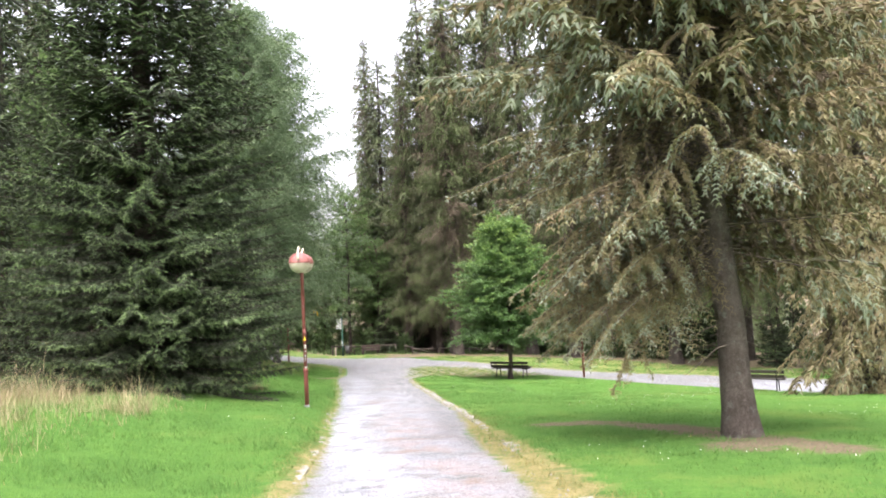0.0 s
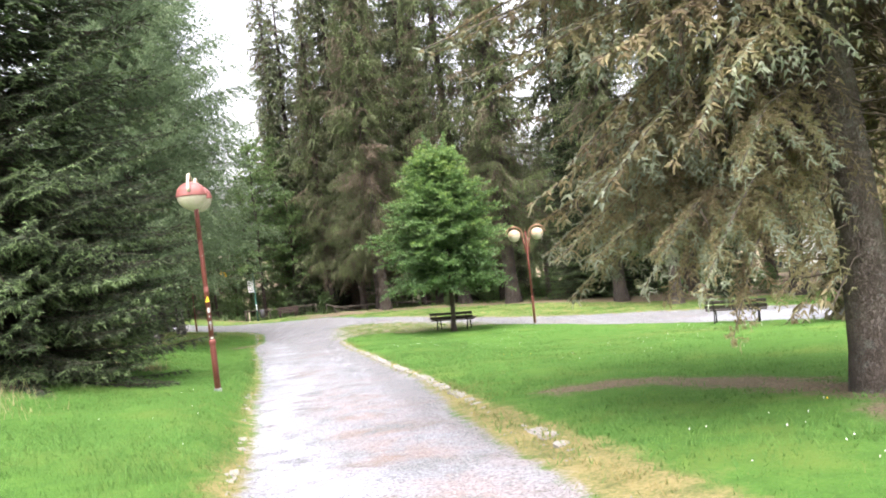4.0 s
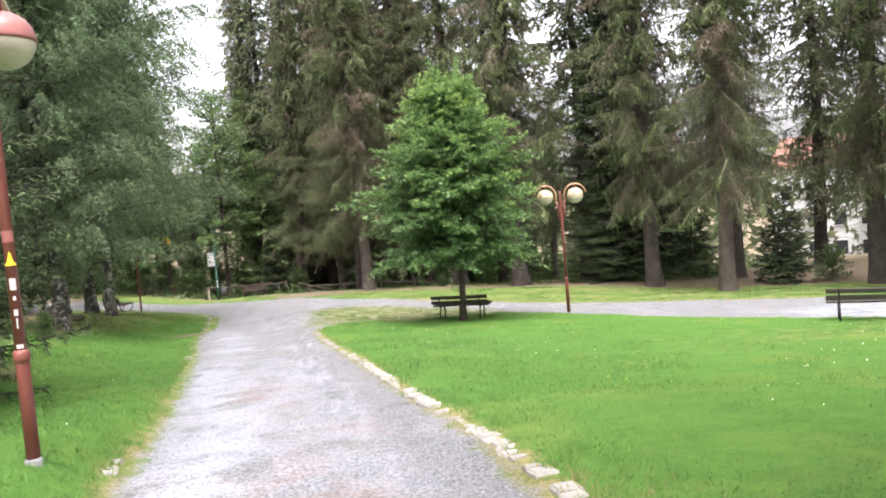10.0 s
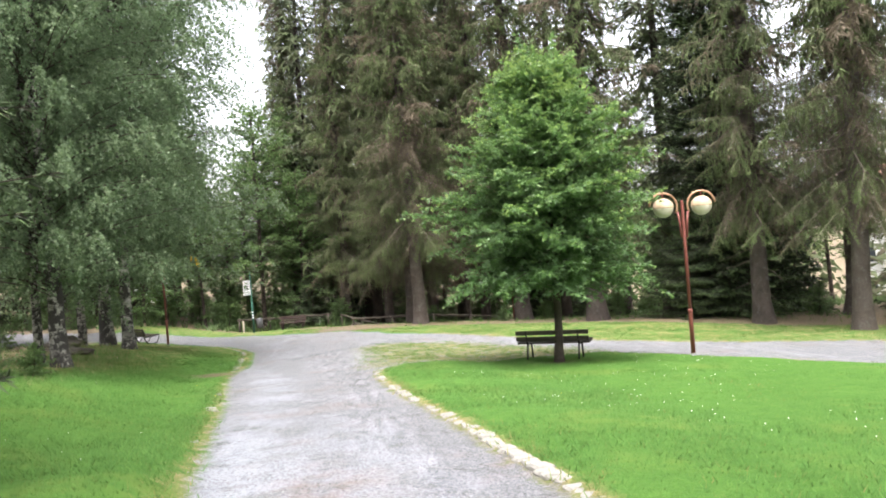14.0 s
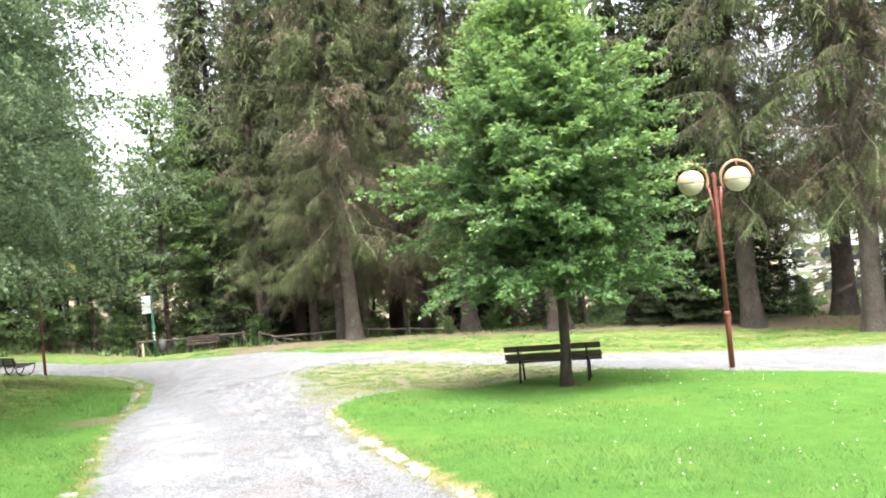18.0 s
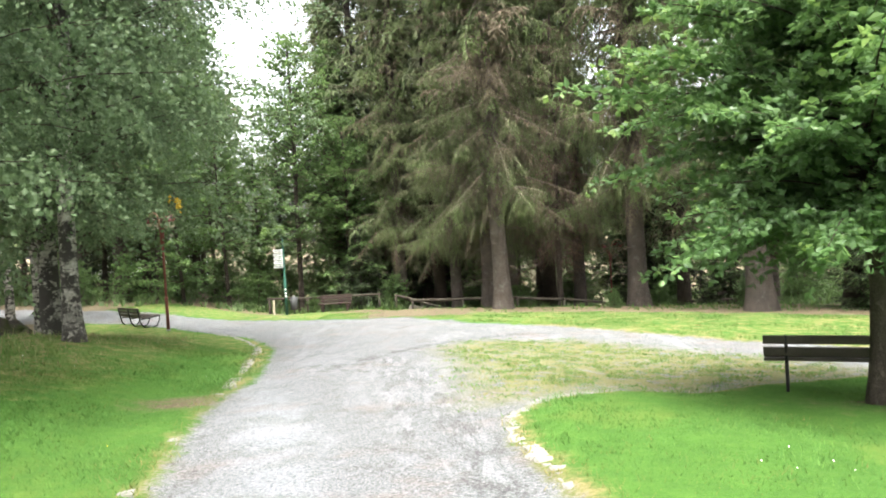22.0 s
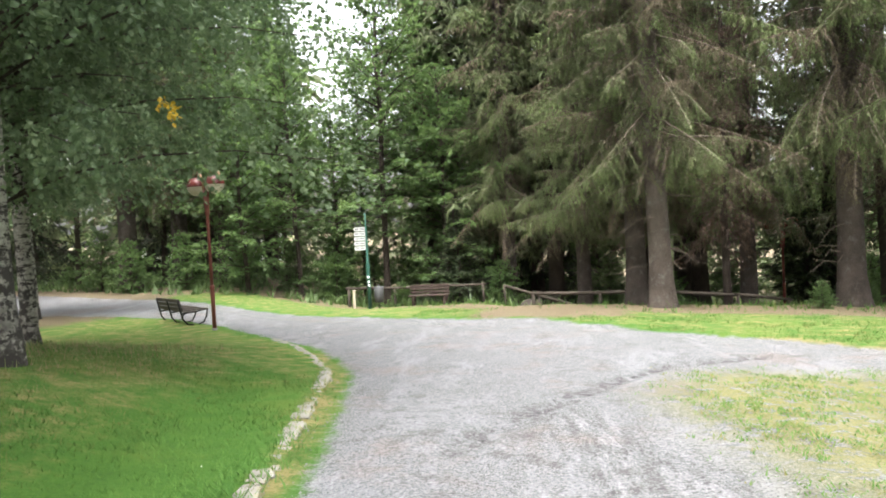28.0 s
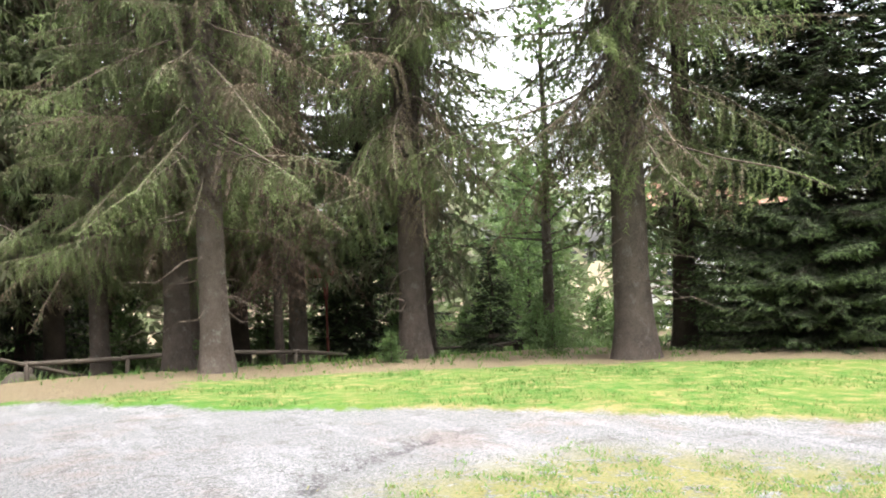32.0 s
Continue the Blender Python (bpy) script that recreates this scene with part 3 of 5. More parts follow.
def ground_sheet():
    gx = np.concatenate([-np.geomspace(700, 26, 16), np.arange(-24, -9, 0.5), np.arange(-9, 9, 0.2), np.arange(9, 26, 0.5), np.geomspace(27, 700, 16)])
    gy = np.concatenate([-np.geomspace(500, 12, 12), np.arange(-10, -1, 0.5), np.arange(-1, 54, 0.22), np.arange(54, 75, 0.6), np.geomspace(76, 900, 18)])
    x, y = np.meshgrid(gx, gy)
    edge = np.clip(inside_by(x, y, PATH), -3, 3)
    rough = np.array([noise.noise((a * 0.8, b * 0.8, 3.3)) for a, b in zip(x.ravel(), y.ravel())]).reshape(x.shape)
    z = land(x, y) + 0.035 * rough - 0.05 * ease(-0.05, 0.2, edge) - 0.05 * rut(x, y) + 0.02 * ease(0, 1.4, edge)
    n, k = len(gx), len(gy)
    i = (np.arange(k - 1)[:, None] * n + np.arange(n - 1)).ravel()
    tris = np.concatenate([np.stack([i, i + 1, i + n + 1], 1), np.stack([i, i + n + 1, i + n], 1)])
    me = mesh_of("ground", np.stack([x, y, z], -1).reshape(-1, 3), tris, smooth=True)
    for name, v in (("edge", edge - verge_in(x, y)), ("ruddy", ruddy(x, y)), ("pale", pale(x, y)), ("dry", dryness(x, y, edge)), ("litter", bareness(x, y, edge)), ("weed", weeds(x, y)), ("rut", rut(x, y)), ("gully", gully(x, y))):
        me.attributes.new(name, "FLOAT", "POINT").data.foreach_set("value", v.astype(np.float32).ravel())
    ob = part("ground", me, M_GROUND)
    return tagged(ob, "sloping park ground with a grey gravel path, green lawns and brown forest floor", "ground", kind="structure")


ground_sheet()


def kerb(name, line, label, step, seed, gaps):
    """Rough pale edging stones, each a little askew, along a line."""
    rng = random.Random(seed)
    root = tagged(new(name), label, "kerb", kind="structure")
    shapes = []
    for s in range(6):
        bm = plank(0.1 + 0.016 * s, 0.15 + 0.02 * (s % 3), 0.1, 0.018)
        for v in bm.verts:
            v.co += 0.014 * Vector((rng.uniform(-1, 1), rng.uniform(-1, 1), 0.5 * rng.uniform(-1, 1)))
        me = bpy.data.meshes.new("stone")
        bm.to_mesh(me)
        bm.free()
        me.materials.append(M_KERB)
        shapes.append(me)
    pts = [Vector((x, y, 0)) for x, y in line]
    left = 0.0
    for a, b in zip(pts, pts[1:]):
        d = b - a
        along = left
        while along < d.length:
            p = a + d * (along / d.length)
            along += step
            if rng.random() < gaps(p.y):
                continue
            turn = math.degrees(math.atan2(d.y, d.x)) + rng.uniform(-9, 9)
            z = ground_at(p.x, p.y) - (0.058 if p.y < 14 else 0.045) + rng.uniform(-0.012, 0.006)
            part("stone", rng.choice(shapes), M_KERB, root, at=pose(p.x + rng.uniform(-0.03, 0.03), p.y, z, rng.uniform(-4, 4), rng.uniform(-3, 3), turn))
        left = along - d.length


kerb("kerb_left", KERB_LEFT[2:], "row of rough pale stones edging the gravel path", 0.155, 3, lambda y: 0.45 if y < 12 else 0.85 if y < 20 else 0.97 if y < 37.5 else 0.06)
kerb("kerb_right", KERB_RIGHT[2:], "row of rough pale stones edging the lawn", 0.155, 4, lambda y: 0.6 if y < 11.5 else 0.3 if y < 17 else 0.08)


# ---- trees: sprays of twigs set on limbs ----
def twig_fan(base, way, side, length, width):
    """Three narrow blades that make up one needled twig: 9 corners each."""
    tip = base + way * length[:, None]
    a, b = base + way * (0.25 * length)[:, None], base + way * (0.6 * length)[:, None]
    s = side * width[:, None]
    v = np.stack([base - 0.4 * s, base + 0.4 * s, tip, base, a + 1.5 * s + 0.2 * way * length[:, None], b, a, b - 1.4 * s + 0.15 * way * length[:, None], tip], 1)
    return v.reshape(-1, 3)


def leaf_pair(base, way, side, length, width):
    """Leaves folded along the midrib: two triangles, 6 corners each."""
    tip = base + way * length[:, None]
    mid = base + way * (0.45 * length)[:, None]
    up = np.cross(way, side)
    l, r = mid + side * width[:, None] + 0.3 * up * width[:, None], mid - side * width[:, None] + 0.3 * up * width[:, None]
    return np.stack([base, l, tip, base, tip, r], 1).reshape(-1, 3)


def unit(v):
    return v / np.maximum(np.linalg.norm(v, axis=-1, keepdims=True), 1e-6)


def cones(base, way, length, thick, rng):
    """Needled shoots: three-sided cones of nine corners each."""
    ref = np.where(np.abs(way[:, 2:]) > 0.8, np.array([[1.0, 0, 0]]), np.array([[0, 0, 1.0]]))
    u = unit(np.cross(way, ref))
    w = np.cross(way, u)
    a = rng.uniform(0, 6.28, len(base))[:, None] + np.array([0, 2.094, 4.189])
    mid = base + way * (0.1 * length)[:, None]
    ring = mid[:, None] + thick[:, None, None] * (np.cos(a)[..., None] * u[:, None] + np.sin(a)[..., None] * w[:, None])
    tip = base + way * length[:, None]
    return np.stack([p for i in range(3) for p in (ring[:, i], ring[:, (i + 1) % 3], tip)], 1).reshape(-1, 3)


def brushes(base, way, length, thick, rng, needles=11):
    """Shoots seen from near: a twig with single needles all round it. Corners come shoot by shoot."""
    n = len(base)
    core = cones(base, way, length, 0.42 * thick, rng).reshape(n, 9, 3)
    ref = np.where(np.abs(way[:, 2:]) > 0.8, np.array([[1.0, 0, 0]]), np.array([[0, 0, 1.0]]))
    u = unit(np.cross(way, ref))
    w = np.cross(way, u)
    a = rng.uniform(0, 6.28, (n, needles))[..., None]
    out = np.cos(a) * u[:, None] + np.sin(a) * w[:, None]
    f = (np.arange(needles) + rng.random((n, needles))) / needles
    foot = base[:, None] + way[:, None] * (f * length[:, None])[..., None]
    tip = foot + (0.85 * way[:, None] + out) * (1.5 * thick[:, None] * rng.uniform(0.8, 1.3, (n, needles)))[..., None]
    edge = np.cross(way[:, None], out) * 0.006
    return np.concatenate([core, np.stack([foot - edge, foot + edge, tip], 2).reshape(n, -1, 3)], 1).reshape(-1, 3)


def bough(rng, length, rise, sag, step, reach, hang, shoot, thick, dense=1.0, inner=0.25, tips=0.4, dead=0.12, spread=(42, 72), lift=0.0, splay=(0.5, 0.95), stray=0.2, brush=False):
    """A spruce bough along +x: side branches that arch and hang, set with needled shoots, some of them dead and bare."""
    bend, dip, phase = rng.normal(0, 0.12), rng.normal(0, 0.02), rng.uniform(0, 6.28)
    line = lambda u: np.stack([length * u, length * (bend * u * u + dip * np.sin(7 * u + phase)), length * (rise * u - sag * u * u + dip * np.sin(5 * u))], -1)
    bases, ways, tone, bare = [], [], [], []
    for u in np.arange(0.12, 1.0, step / length):
        p = line(np.array(u))
        for sd in (-1, 1):
            if rng.random() < 0.1:
                continue
            far = max(0.7 * shoot, reach * min(1.0, 1.9 * (1.04 - u)) * min(1.0, 0.45 + 1.6 * u) * rng.uniform(0.55, 1.15))
            a = np.radians(rng.uniform(*spread))
            d0 = np.array([np.cos(a), sd * np.sin(a), rng.uniform(-0.1, 0.15) + lift])
            drop = hang * rng.uniform(0.6, 1.35)
            k = max(2, int(dense * far / (0.42 * shoot)))
            f = ((np.arange(k) + rng.uniform(0.2, 0.9, k)) / k)[:, None]
            q = p + far * f * d0 * (1 - 0.35 * min(drop, 1.2) * f) - np.array([0, 0, 1.0]) * far * drop * f ** 1.7
            t = unit(d0 * (1 - 0.7 * min(drop, 1.2) * f) - np.array([0, 0, 1.7]) * drop * f ** 0.7)
            side = unit(np.cross(t, np.array([0.05, 0.02, 1.0])))
            gone = rng.random() < dead * (1.3 - u) or u < inner * rng.uniform(0.3, 1.1)
            if gone:
                bare.append(np.stack([p, p + far * 0.5 * d0 * 0.9 - np.array([0, 0, 0.35 * far * drop]), p + far * d0 * 0.7 - np.array([0, 0, far * drop])]))
                if rng.random() < 0.45:
                    continue
            # Dead shoots brown, young tips lighter; the crown's inner shade is put in too.
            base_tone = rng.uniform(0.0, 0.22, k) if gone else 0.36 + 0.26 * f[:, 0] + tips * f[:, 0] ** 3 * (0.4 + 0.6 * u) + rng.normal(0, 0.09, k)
            for s in (-1, 1):
                use = rng.random(k) > (0.4 if gone else 0.05)
                bases.append(q[use])
                ways.append((t + s * rng.uniform(*splay, (k, 1)) * side + rng.normal(0, stray, (k, 3)) - np.array([0, 0, 0.2 * hang]))[use])
                tone.append(base_tone[use])
    u = np.arange(0.35, 1.0, 0.35 * shoot / length)
    bases.append(line(u))
    ways.append(np.stack([0.8 + 0 * u, rng.choice([-0.5, 0.5], len(u)), rise - 2 * sag * u], -1) + rng.normal(0, 0.25, (len(u), 3)))
    tone.append(0.5 + 0.5 * tips * u + rng.normal(0, 0.1, len(u)))
    bases, ways, tone = np.concatenate(bases), unit(np.concatenate(ways)), np.concatenate(tone)
    n = len(bases)
    v = (brushes if brush else cones)(bases, ways, shoot * rng.uniform(0.65, 1.3, n), thick * rng.uniform(0.75, 1.25, n), rng)
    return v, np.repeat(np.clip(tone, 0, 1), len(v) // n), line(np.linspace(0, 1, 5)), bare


def leaf_bough(rng, length, rise, sag, step, reach, leaf, wide, gap, droop=0.25, tips=0.4, tilt=0.3, tumble=0.2, loft=0.12):
    """A leafy branch along +x: flat sprays of twigs with leaves set left and right of each."""
    line = lambda u: np.stack([length * u, 0 * u, length * (rise * u - sag * u * u)], -1)
    bases, ways, tone = [], [], []
    for u in np.append(np.arange(0.16, 0.98, step / length), 1.0):
        p = line(np.array(u))
        for sd in (-1, 1):
            if rng.random() < 0.08:
                continue
            far = reach * min(1.0, 1.5 * (1.1 - u)) * rng.uniform(0.5, 1.15)
            a = np.radians(rng.uniform(30, 65)) * (0.4 if u > 0.99 else 1)
            d0 = np.array([np.cos(a), sd * np.sin(a), rng.normal(0.02, loft)])
            k = max(2, int(far / gap))
            f = ((np.arange(k) + rng.random(k)) / k)[:, None]
            q = p + far * f * d0 - np.array([0, 0, 1.0]) * far * droop * f * f
            t = unit(d0 - np.array([0, 0, 2.0]) * droop * f)
            side = unit(np.cross(t, np.array([0.05, 0.02, 1.0])))
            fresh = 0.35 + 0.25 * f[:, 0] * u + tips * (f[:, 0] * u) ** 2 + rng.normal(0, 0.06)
            for s in (-1, 1):
                bases.append(q + rng.normal(0, 0.12 * leaf, q.shape))
                ways.append(0.7 * t + s * 0.75 * side + rng.normal(0, tumble, (k, 3)) - np.array([0, 0, 0.18]))
                tone.append(fresh + rng.normal(0, 0.08, k))
    bases, ways, tone = np.concatenate(bases), unit(np.concatenate(ways)), np.concatenate(tone)
    n = len(bases)
    side = unit(np.cross(ways, np.array([0, 0, 1.0]) + rng.normal(0, tilt, (n, 3))))
    v = leaf_pair(bases, ways, side, leaf * rng.uniform(0.7, 1.25, n), wide * rng.uniform(0.8, 1.2, n))
    return v, np.repeat(np.clip(tone, 0, 1), 6), line(np.linspace(0, 1, 5)), ()


def weeping_bough(rng, length, rise, sag, step, drop, leaf, wide, gap, per=2, out=0.5):
    """A birch branch along +x from which thin leafy strands hang in bunches."""
    line = lambda u: np.stack([length * u, 0 * u, length * (rise * u - sag * u * u)], -1)
    bases, ways, tone = [], [], []
    for u in np.append(np.arange(0.18, 0.98, step / length), 1.0):
        p = line(np.array(u))
        for sd in (-1, 1):
            hub = p + np.array([rng.uniform(-0.1, 0.2), sd * rng.uniform(0.05, out) * (1.15 - u), rng.uniform(-0.05, 0.12)])
            shade = rng.normal(0.5, 0.16)
            for _ in range(per):
                long = drop * rng.uniform(0.35, 1.2) * (0.5 + 0.6 * u)
                k = max(3, int(long / gap))
                f = ((np.arange(k) + rng.random(k)) / k)[:, None]
                drift = np.append(rng.normal(0, 0.22, 2), 0)
                q = hub + long * (f * drift + np.array([0.18, 0.1 * sd, 0]) * f - np.array([0, 0, 1.0]) * f ** 1.3) + rng.normal(0, 0.022, (k, 3))
                bases.append(q)
                ways.append(np.array([0, 0, -0.55]) + rng.normal(0, 0.55, (k, 3)))
                tone.append(shade + 0.15 * (1 - f[:, 0]) + rng.normal(0, 0.12, k))
    bases, ways, tone = np.concatenate(bases), unit(np.concatenate(ways)), np.concatenate(tone)
    n = len(bases)
    side = unit(np.cross(ways, rng.normal(0, 1, (n, 3)) + np.array([0, 0, 0.8])))
    v = leaf_pair(bases, ways, side, leaf * rng.uniform(0.7, 1.25, n), wide * rng.uniform(0.8, 1.2, n))
    return v, np.repeat(np.clip(tone, 0, 1), 6), line(np.linspace(0, 1, 5)), ()


def wood(lines, sides=4):
    """Tapering limbs: lists of (points, radii)."""
    verts, tris, at = [], [], 0
    for pts, radii in lines:
        pts, radii = np.asarray(pts, float), np.asarray(radii, float)
        d = unit(np.gradient(pts, axis=0))
        ref = np.where(np.abs(d[:, 2:]) > 0.8, np.array([[1.0, 0, 0]]), np.array([[0, 0, 1.0]]))
        u = unit(np.cross(d, ref))
        w = np.cross(d, u)
        a = 2 * np.pi * np.arange(sides) / sides
        ring = pts[:, None] + radii[:, None, None] * (np.cos(a)[None, :, None] * u[:, None] + np.sin(a)[None, :, None] * w[:, None])
        verts.append(ring.reshape(-1, 3))
        n = len(pts)
        i = (np.arange(n - 1)[:, None] * sides + np.arange(sides)).ravel()
        j = (np.arange(n - 1)[:, None] * sides + (np.arange(sides) + 1) % sides).ravel()
        tris += [np.stack([i, j, j + sides], 1) + at, np.stack([i, j + sides, i + sides], 1) + at]
        at += n * sides
    return np.concatenate(verts), np.concatenate(tris)


def trunk_line(rng, height, radius, lean, flare=0.62, wobble=0.05, top=0.03):
    u = np.concatenate([[0, 0.012, 0.03, 0.06], np.linspace(0.1, 1, 10)])
    off = np.cumsum(rng.normal(0, wobble, (len(u), 2)) * np.gradient(u)[:, None] * 10, 0)
    off -= off[0]
    pts = np.stack([lean[0] * height * u + off[:, 0], lean[1] * height * u + off[:, 1], height * u - 0.15 * (u == 0)], -1)
    return pts, (radius * (1 - u) ** 0.8 + top * u) * (1 + flare * np.exp(-u * height / 0.4))


def grow(name, seed, height, radius, crown_base, reach, tier, per_tier, sprays, leafy, bark, lean=(0, 0), pitch=(20, -15), profile=None, limb=0.02, skirt=None, jitter=0.25, stubs=0, limbs=None, knots=1, coarse=None, withered=0.0, patchy=0.07, holes=0.0, extra=(), sway=7, twigs=0.0, face=None, close=None, lit_top=0.0, lopside=None):
    """A tree's two meshes: trunk with limbs, and crown. sprays: makers of branch templates by length. pitch: degrees at top and foot."""
    rng = np.random.default_rng(seed)
    sizes = [0.7, 1.3, 2.0, 2.9, 3.9, 5.2]
    sizes = [s for s in sizes if s < 1.3 * reach] or sizes[:1]
    stock = {s: [sprays(rng, s) for _ in range(5)] for s in sizes}
    loose = {s: [coarse[1](rng, s) for _ in range(3)] for s in sizes} if coarse else None
    fine = {s: [close[1](rng, s) for _ in range(3)] for s in sizes} if close else None
    tp, tr = trunk_line(rng, height, radius, lean)
    lines, corners, tones = [], [], []
    boughs = []
    h = crown_base
    while h < height * 0.985:
        u = (h - crown_base) / (height - crown_base)
        r = reach * (profile(u) if profile else (1 - u) ** 0.85 + 0.04)
        for k in range(per_tier):
            az = 2 * np.pi * (k + rng.uniform(-0.4, 0.4)) / per_tier + h * 2.4
            ln = max(0.35, r * rng.uniform(1 - 1.6 * jitter, 1 + jitter * 0.7) * (lopside(az, h) if lopside else 1))
            if skirt and u < 0.25 and rng.random() > skirt(az, u):
                continue
            if holes and noise.noise((2.2 * math.cos(az), 2.2 * math.sin(az), 0.75 * h + seed)) > 0.45 - holes * (1 if h < 11 else 0.6):
                continue
            boughs.append((h + rng.uniform(-0.5, 0.5) * tier, az, ln, u))
        h += tier * rng.uniform(0.8, 1.2)
    for hh, az, ln, u in boughs + list(extra):
        size = min(sizes, key=lambda s: abs(s - ln))
        back = coarse and (hh > coarse[0] or face is not None and math.cos(az - face) < -0.25)
        front = close and hh < close[0] and math.cos(az - close[2]) > 0.55
        v, tn, wl, bare = loose[size][rng.integers(3)] if back else fine[size][rng.integers(3)] if front else stock[size][rng.integers(5)]
        pt = np.radians(pitch[1] + (pitch[0] - pitch[1]) * u + rng.normal(0, sway))
        c, s = np.cos(pt), np.sin(pt)
        m = np.array([[np.cos(az), -np.sin(az), 0], [np.sin(az), np.cos(az), 0], [0, 0, 1]]) @ np.array([[c, 0, -s], [0, 1, 0], [s, 0, c]]) * (ln / size)
        o = np.array([np.interp(hh, tp[:, 2], tp[:, 0]), np.interp(hh, tp[:, 2], tp[:, 1]), hh])
        corners.append(v @ m.T + o)
        # Light from above is put into the tone: higher boughs turn lighter.
        tones.append(tn * 0.25 if rng.random() < withered else tn + rng.normal(0, patchy) + lit_top * (u - 0.4))
        lines.append(((wl @ m.T + o)[::knots], np.linspace(limb * (0.5 + ln / reach * 0.7), 0.006, 5)[::knots]))
        if hh < twigs:
            lines += [(b @ m.T + o, np.array([0.008, 0.006, 0.003])) for b in bare]
    for _ in range(stubs):
        hh, az, ln = rng.uniform(1.2, crown_base + 2.5), rng.uniform(0, 6.28), rng.uniform(0.5, 1.8)
        o = np.array([np.interp(hh, tp[:, 2], tp[:, 0]), np.interp(hh, tp[:, 2], tp[:, 1]), hh])
        f = np.linspace(0, 1, 4)
        way = np.stack([np.cos(az) * f, np.sin(az) * f, -0.25 * f + rng.normal(0, 0.05, 4)], -1) * ln
        lines.append((o + way, np.linspace(0.018, 0.004, 4)))
    v0, t0 = wood([(tp, tr)], 12)
    v1, t1 = wood(lines, 3)
    trunk = mesh_of(name + "_trunk", np.concatenate([v0, v1]), np.concatenate([t0, t1 + len(v0)]), smooth=True)
    trunk.materials.append(bark)
    trunk.materials.append(limbs or M_BARK_DARK)
    trunk.polygons.foreach_set("material_index", np.repeat([0, 1], [len(t0), len(t1)]).astype(np.int32))
    v = np.concatenate(corners)
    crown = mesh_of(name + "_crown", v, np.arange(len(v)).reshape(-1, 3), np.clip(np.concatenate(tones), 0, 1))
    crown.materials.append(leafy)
    return trunk, crown


def plant(name, meshes, label, category, x, y, turn=0.0, size=1.0, sink=0.1, group="", tall=1.0, tilt=0.0):
    root = thing(name, label, category, pose(x, y, ground_at(x, y, sink), tilt, 0, turn), group)
    for nm, me in zip(("trunk", "crown"), meshes):
        part(nm, me, None, root).scale = (size, size, size * tall)
    return root


def spruce(*shape, **kw):
    return lambda rng, size: bough(rng, size, *shape, **kw)


def leafage(*shape, **kw):
    return lambda rng, size: leaf_bough(rng, size, *shape, **kw)


def weepers(*shape, **kw):
    return lambda rng, size: weeping_bough(rng, size, *shape, **kw)


# the dense dark spruce beside the lawn
skirts = [(0.45 + 3.6 * ((k * 0.618) % 1.0), radians(-190 + 3.4 * k), 3.75 + 0.5 * ((k * 0.37) % 1.0), 0.06) for k in range(62)]
big_spruce = grow("dark_spruce", 11, 25, 0.32, 0.2, 4.25, 0.25, 11, spruce(-0.1, -0.2, 0.14, 0.62, 0.45, 0.12, 0.0155, inner=0.32, tips=0.75, dead=0.04, lift=0.05, splay=(0.6, 1.25), stray=0.3), M_SPRUCE, M_BARK_DARK, pitch=(25, -12), profile=lambda u: min(1, 0.94 + u) * (1.03 - u ** 1.3), limb=0.02, jitter=0.12, patchy=0.12, holes=0.05, face=radians(-85), extra=skirts, coarse=(6.4, spruce(-0.1, -0.22, 0.3, 0.7, 0.3, 0.24, 0.028, inner=0.3, tips=0.6, dead=0.03)))
plant("spruce_tree", big_spruce, "dense dark green spruce with branches sweeping down to the grass", "tree", -8.25, 20.9, 40)
def bare_front(az, u):
    """The lowest branches are gone on the side of the path."""
    return (0.0 if u < 0.09 else 0.6) if math.cos(az + 1.85) > 0.5 else 0.95


def uneven(az, h):
    """Its boughs reach farther towards the path, the lowest ones less."""
    return 0.96 + (0.17 - 0.6 * (1 - ease(3.0, 4.4, h))) * max(0.0, math.cos(az - radians(165)))


# the ragged grey-green spruce with a bare trunk by the path
ragged_shape = dict(dense=0.8, inner=0.42, tips=0.75, dead=0.16, spread=(35, 85), splay=(0.6, 1.3), stray=0.3)
curtain = [(2.7 + 2.1 * ((k * 0.618) % 1.0), radians(123 + 4.6 * k), 2.75 + 0.6 * ((k * 0.414) % 1.0), -1.0 - 0.9 * ((k * 0.272) % 1.0)) for k in range(23)]
curtain += [(2.75 + 0.75 * ((k * 0.618) % 1.0), radians(150 + 4.8 * k), 2.8 + 0.45 * ((k * 0.414) % 1.0), -1.2 - 0.6 * ((k * 0.272) % 1.0)) for k in range(13)]
ragged = grow("ragged_spruce", 12, 18, 0.225, 2.7, 3.35, 0.22, 10, spruce(0.06, 0.24, 0.155, 0.72, 0.95, 0.082, 0.0155, **ragged_shape), M_BLUE, M_BARK, lean=(-0.085, 0.0), skirt=bare_front, pitch=(12, 0), limb=0.016, jitter=0.17, profile=lambda u: min(1.0, 1.22 * (1 - u) ** 0.85 + 0.03), stubs=30, patchy=0.2, holes=0.03, sway=6, limbs=M_TWIGBROWN, twigs=7, lopside=uneven, extra=curtain, face=radians(225), coarse=(5.0, spruce(0.06, 0.16, 0.24, 0.75, 0.85, 0.16, 0.026, inner=0.3, tips=0.7)), close=(3.5, spruce(0.06, 0.24, 0.125, 0.74, 0.9, 0.078, 0.0135, brush=True, **ragged_shape), radians(175)))
plant("spruce_tree", ragged, "tall ragged spruce with drooping grey-green branches and a bare trunk", "tree", 4.35, 11.3, 0, sink=0.15)
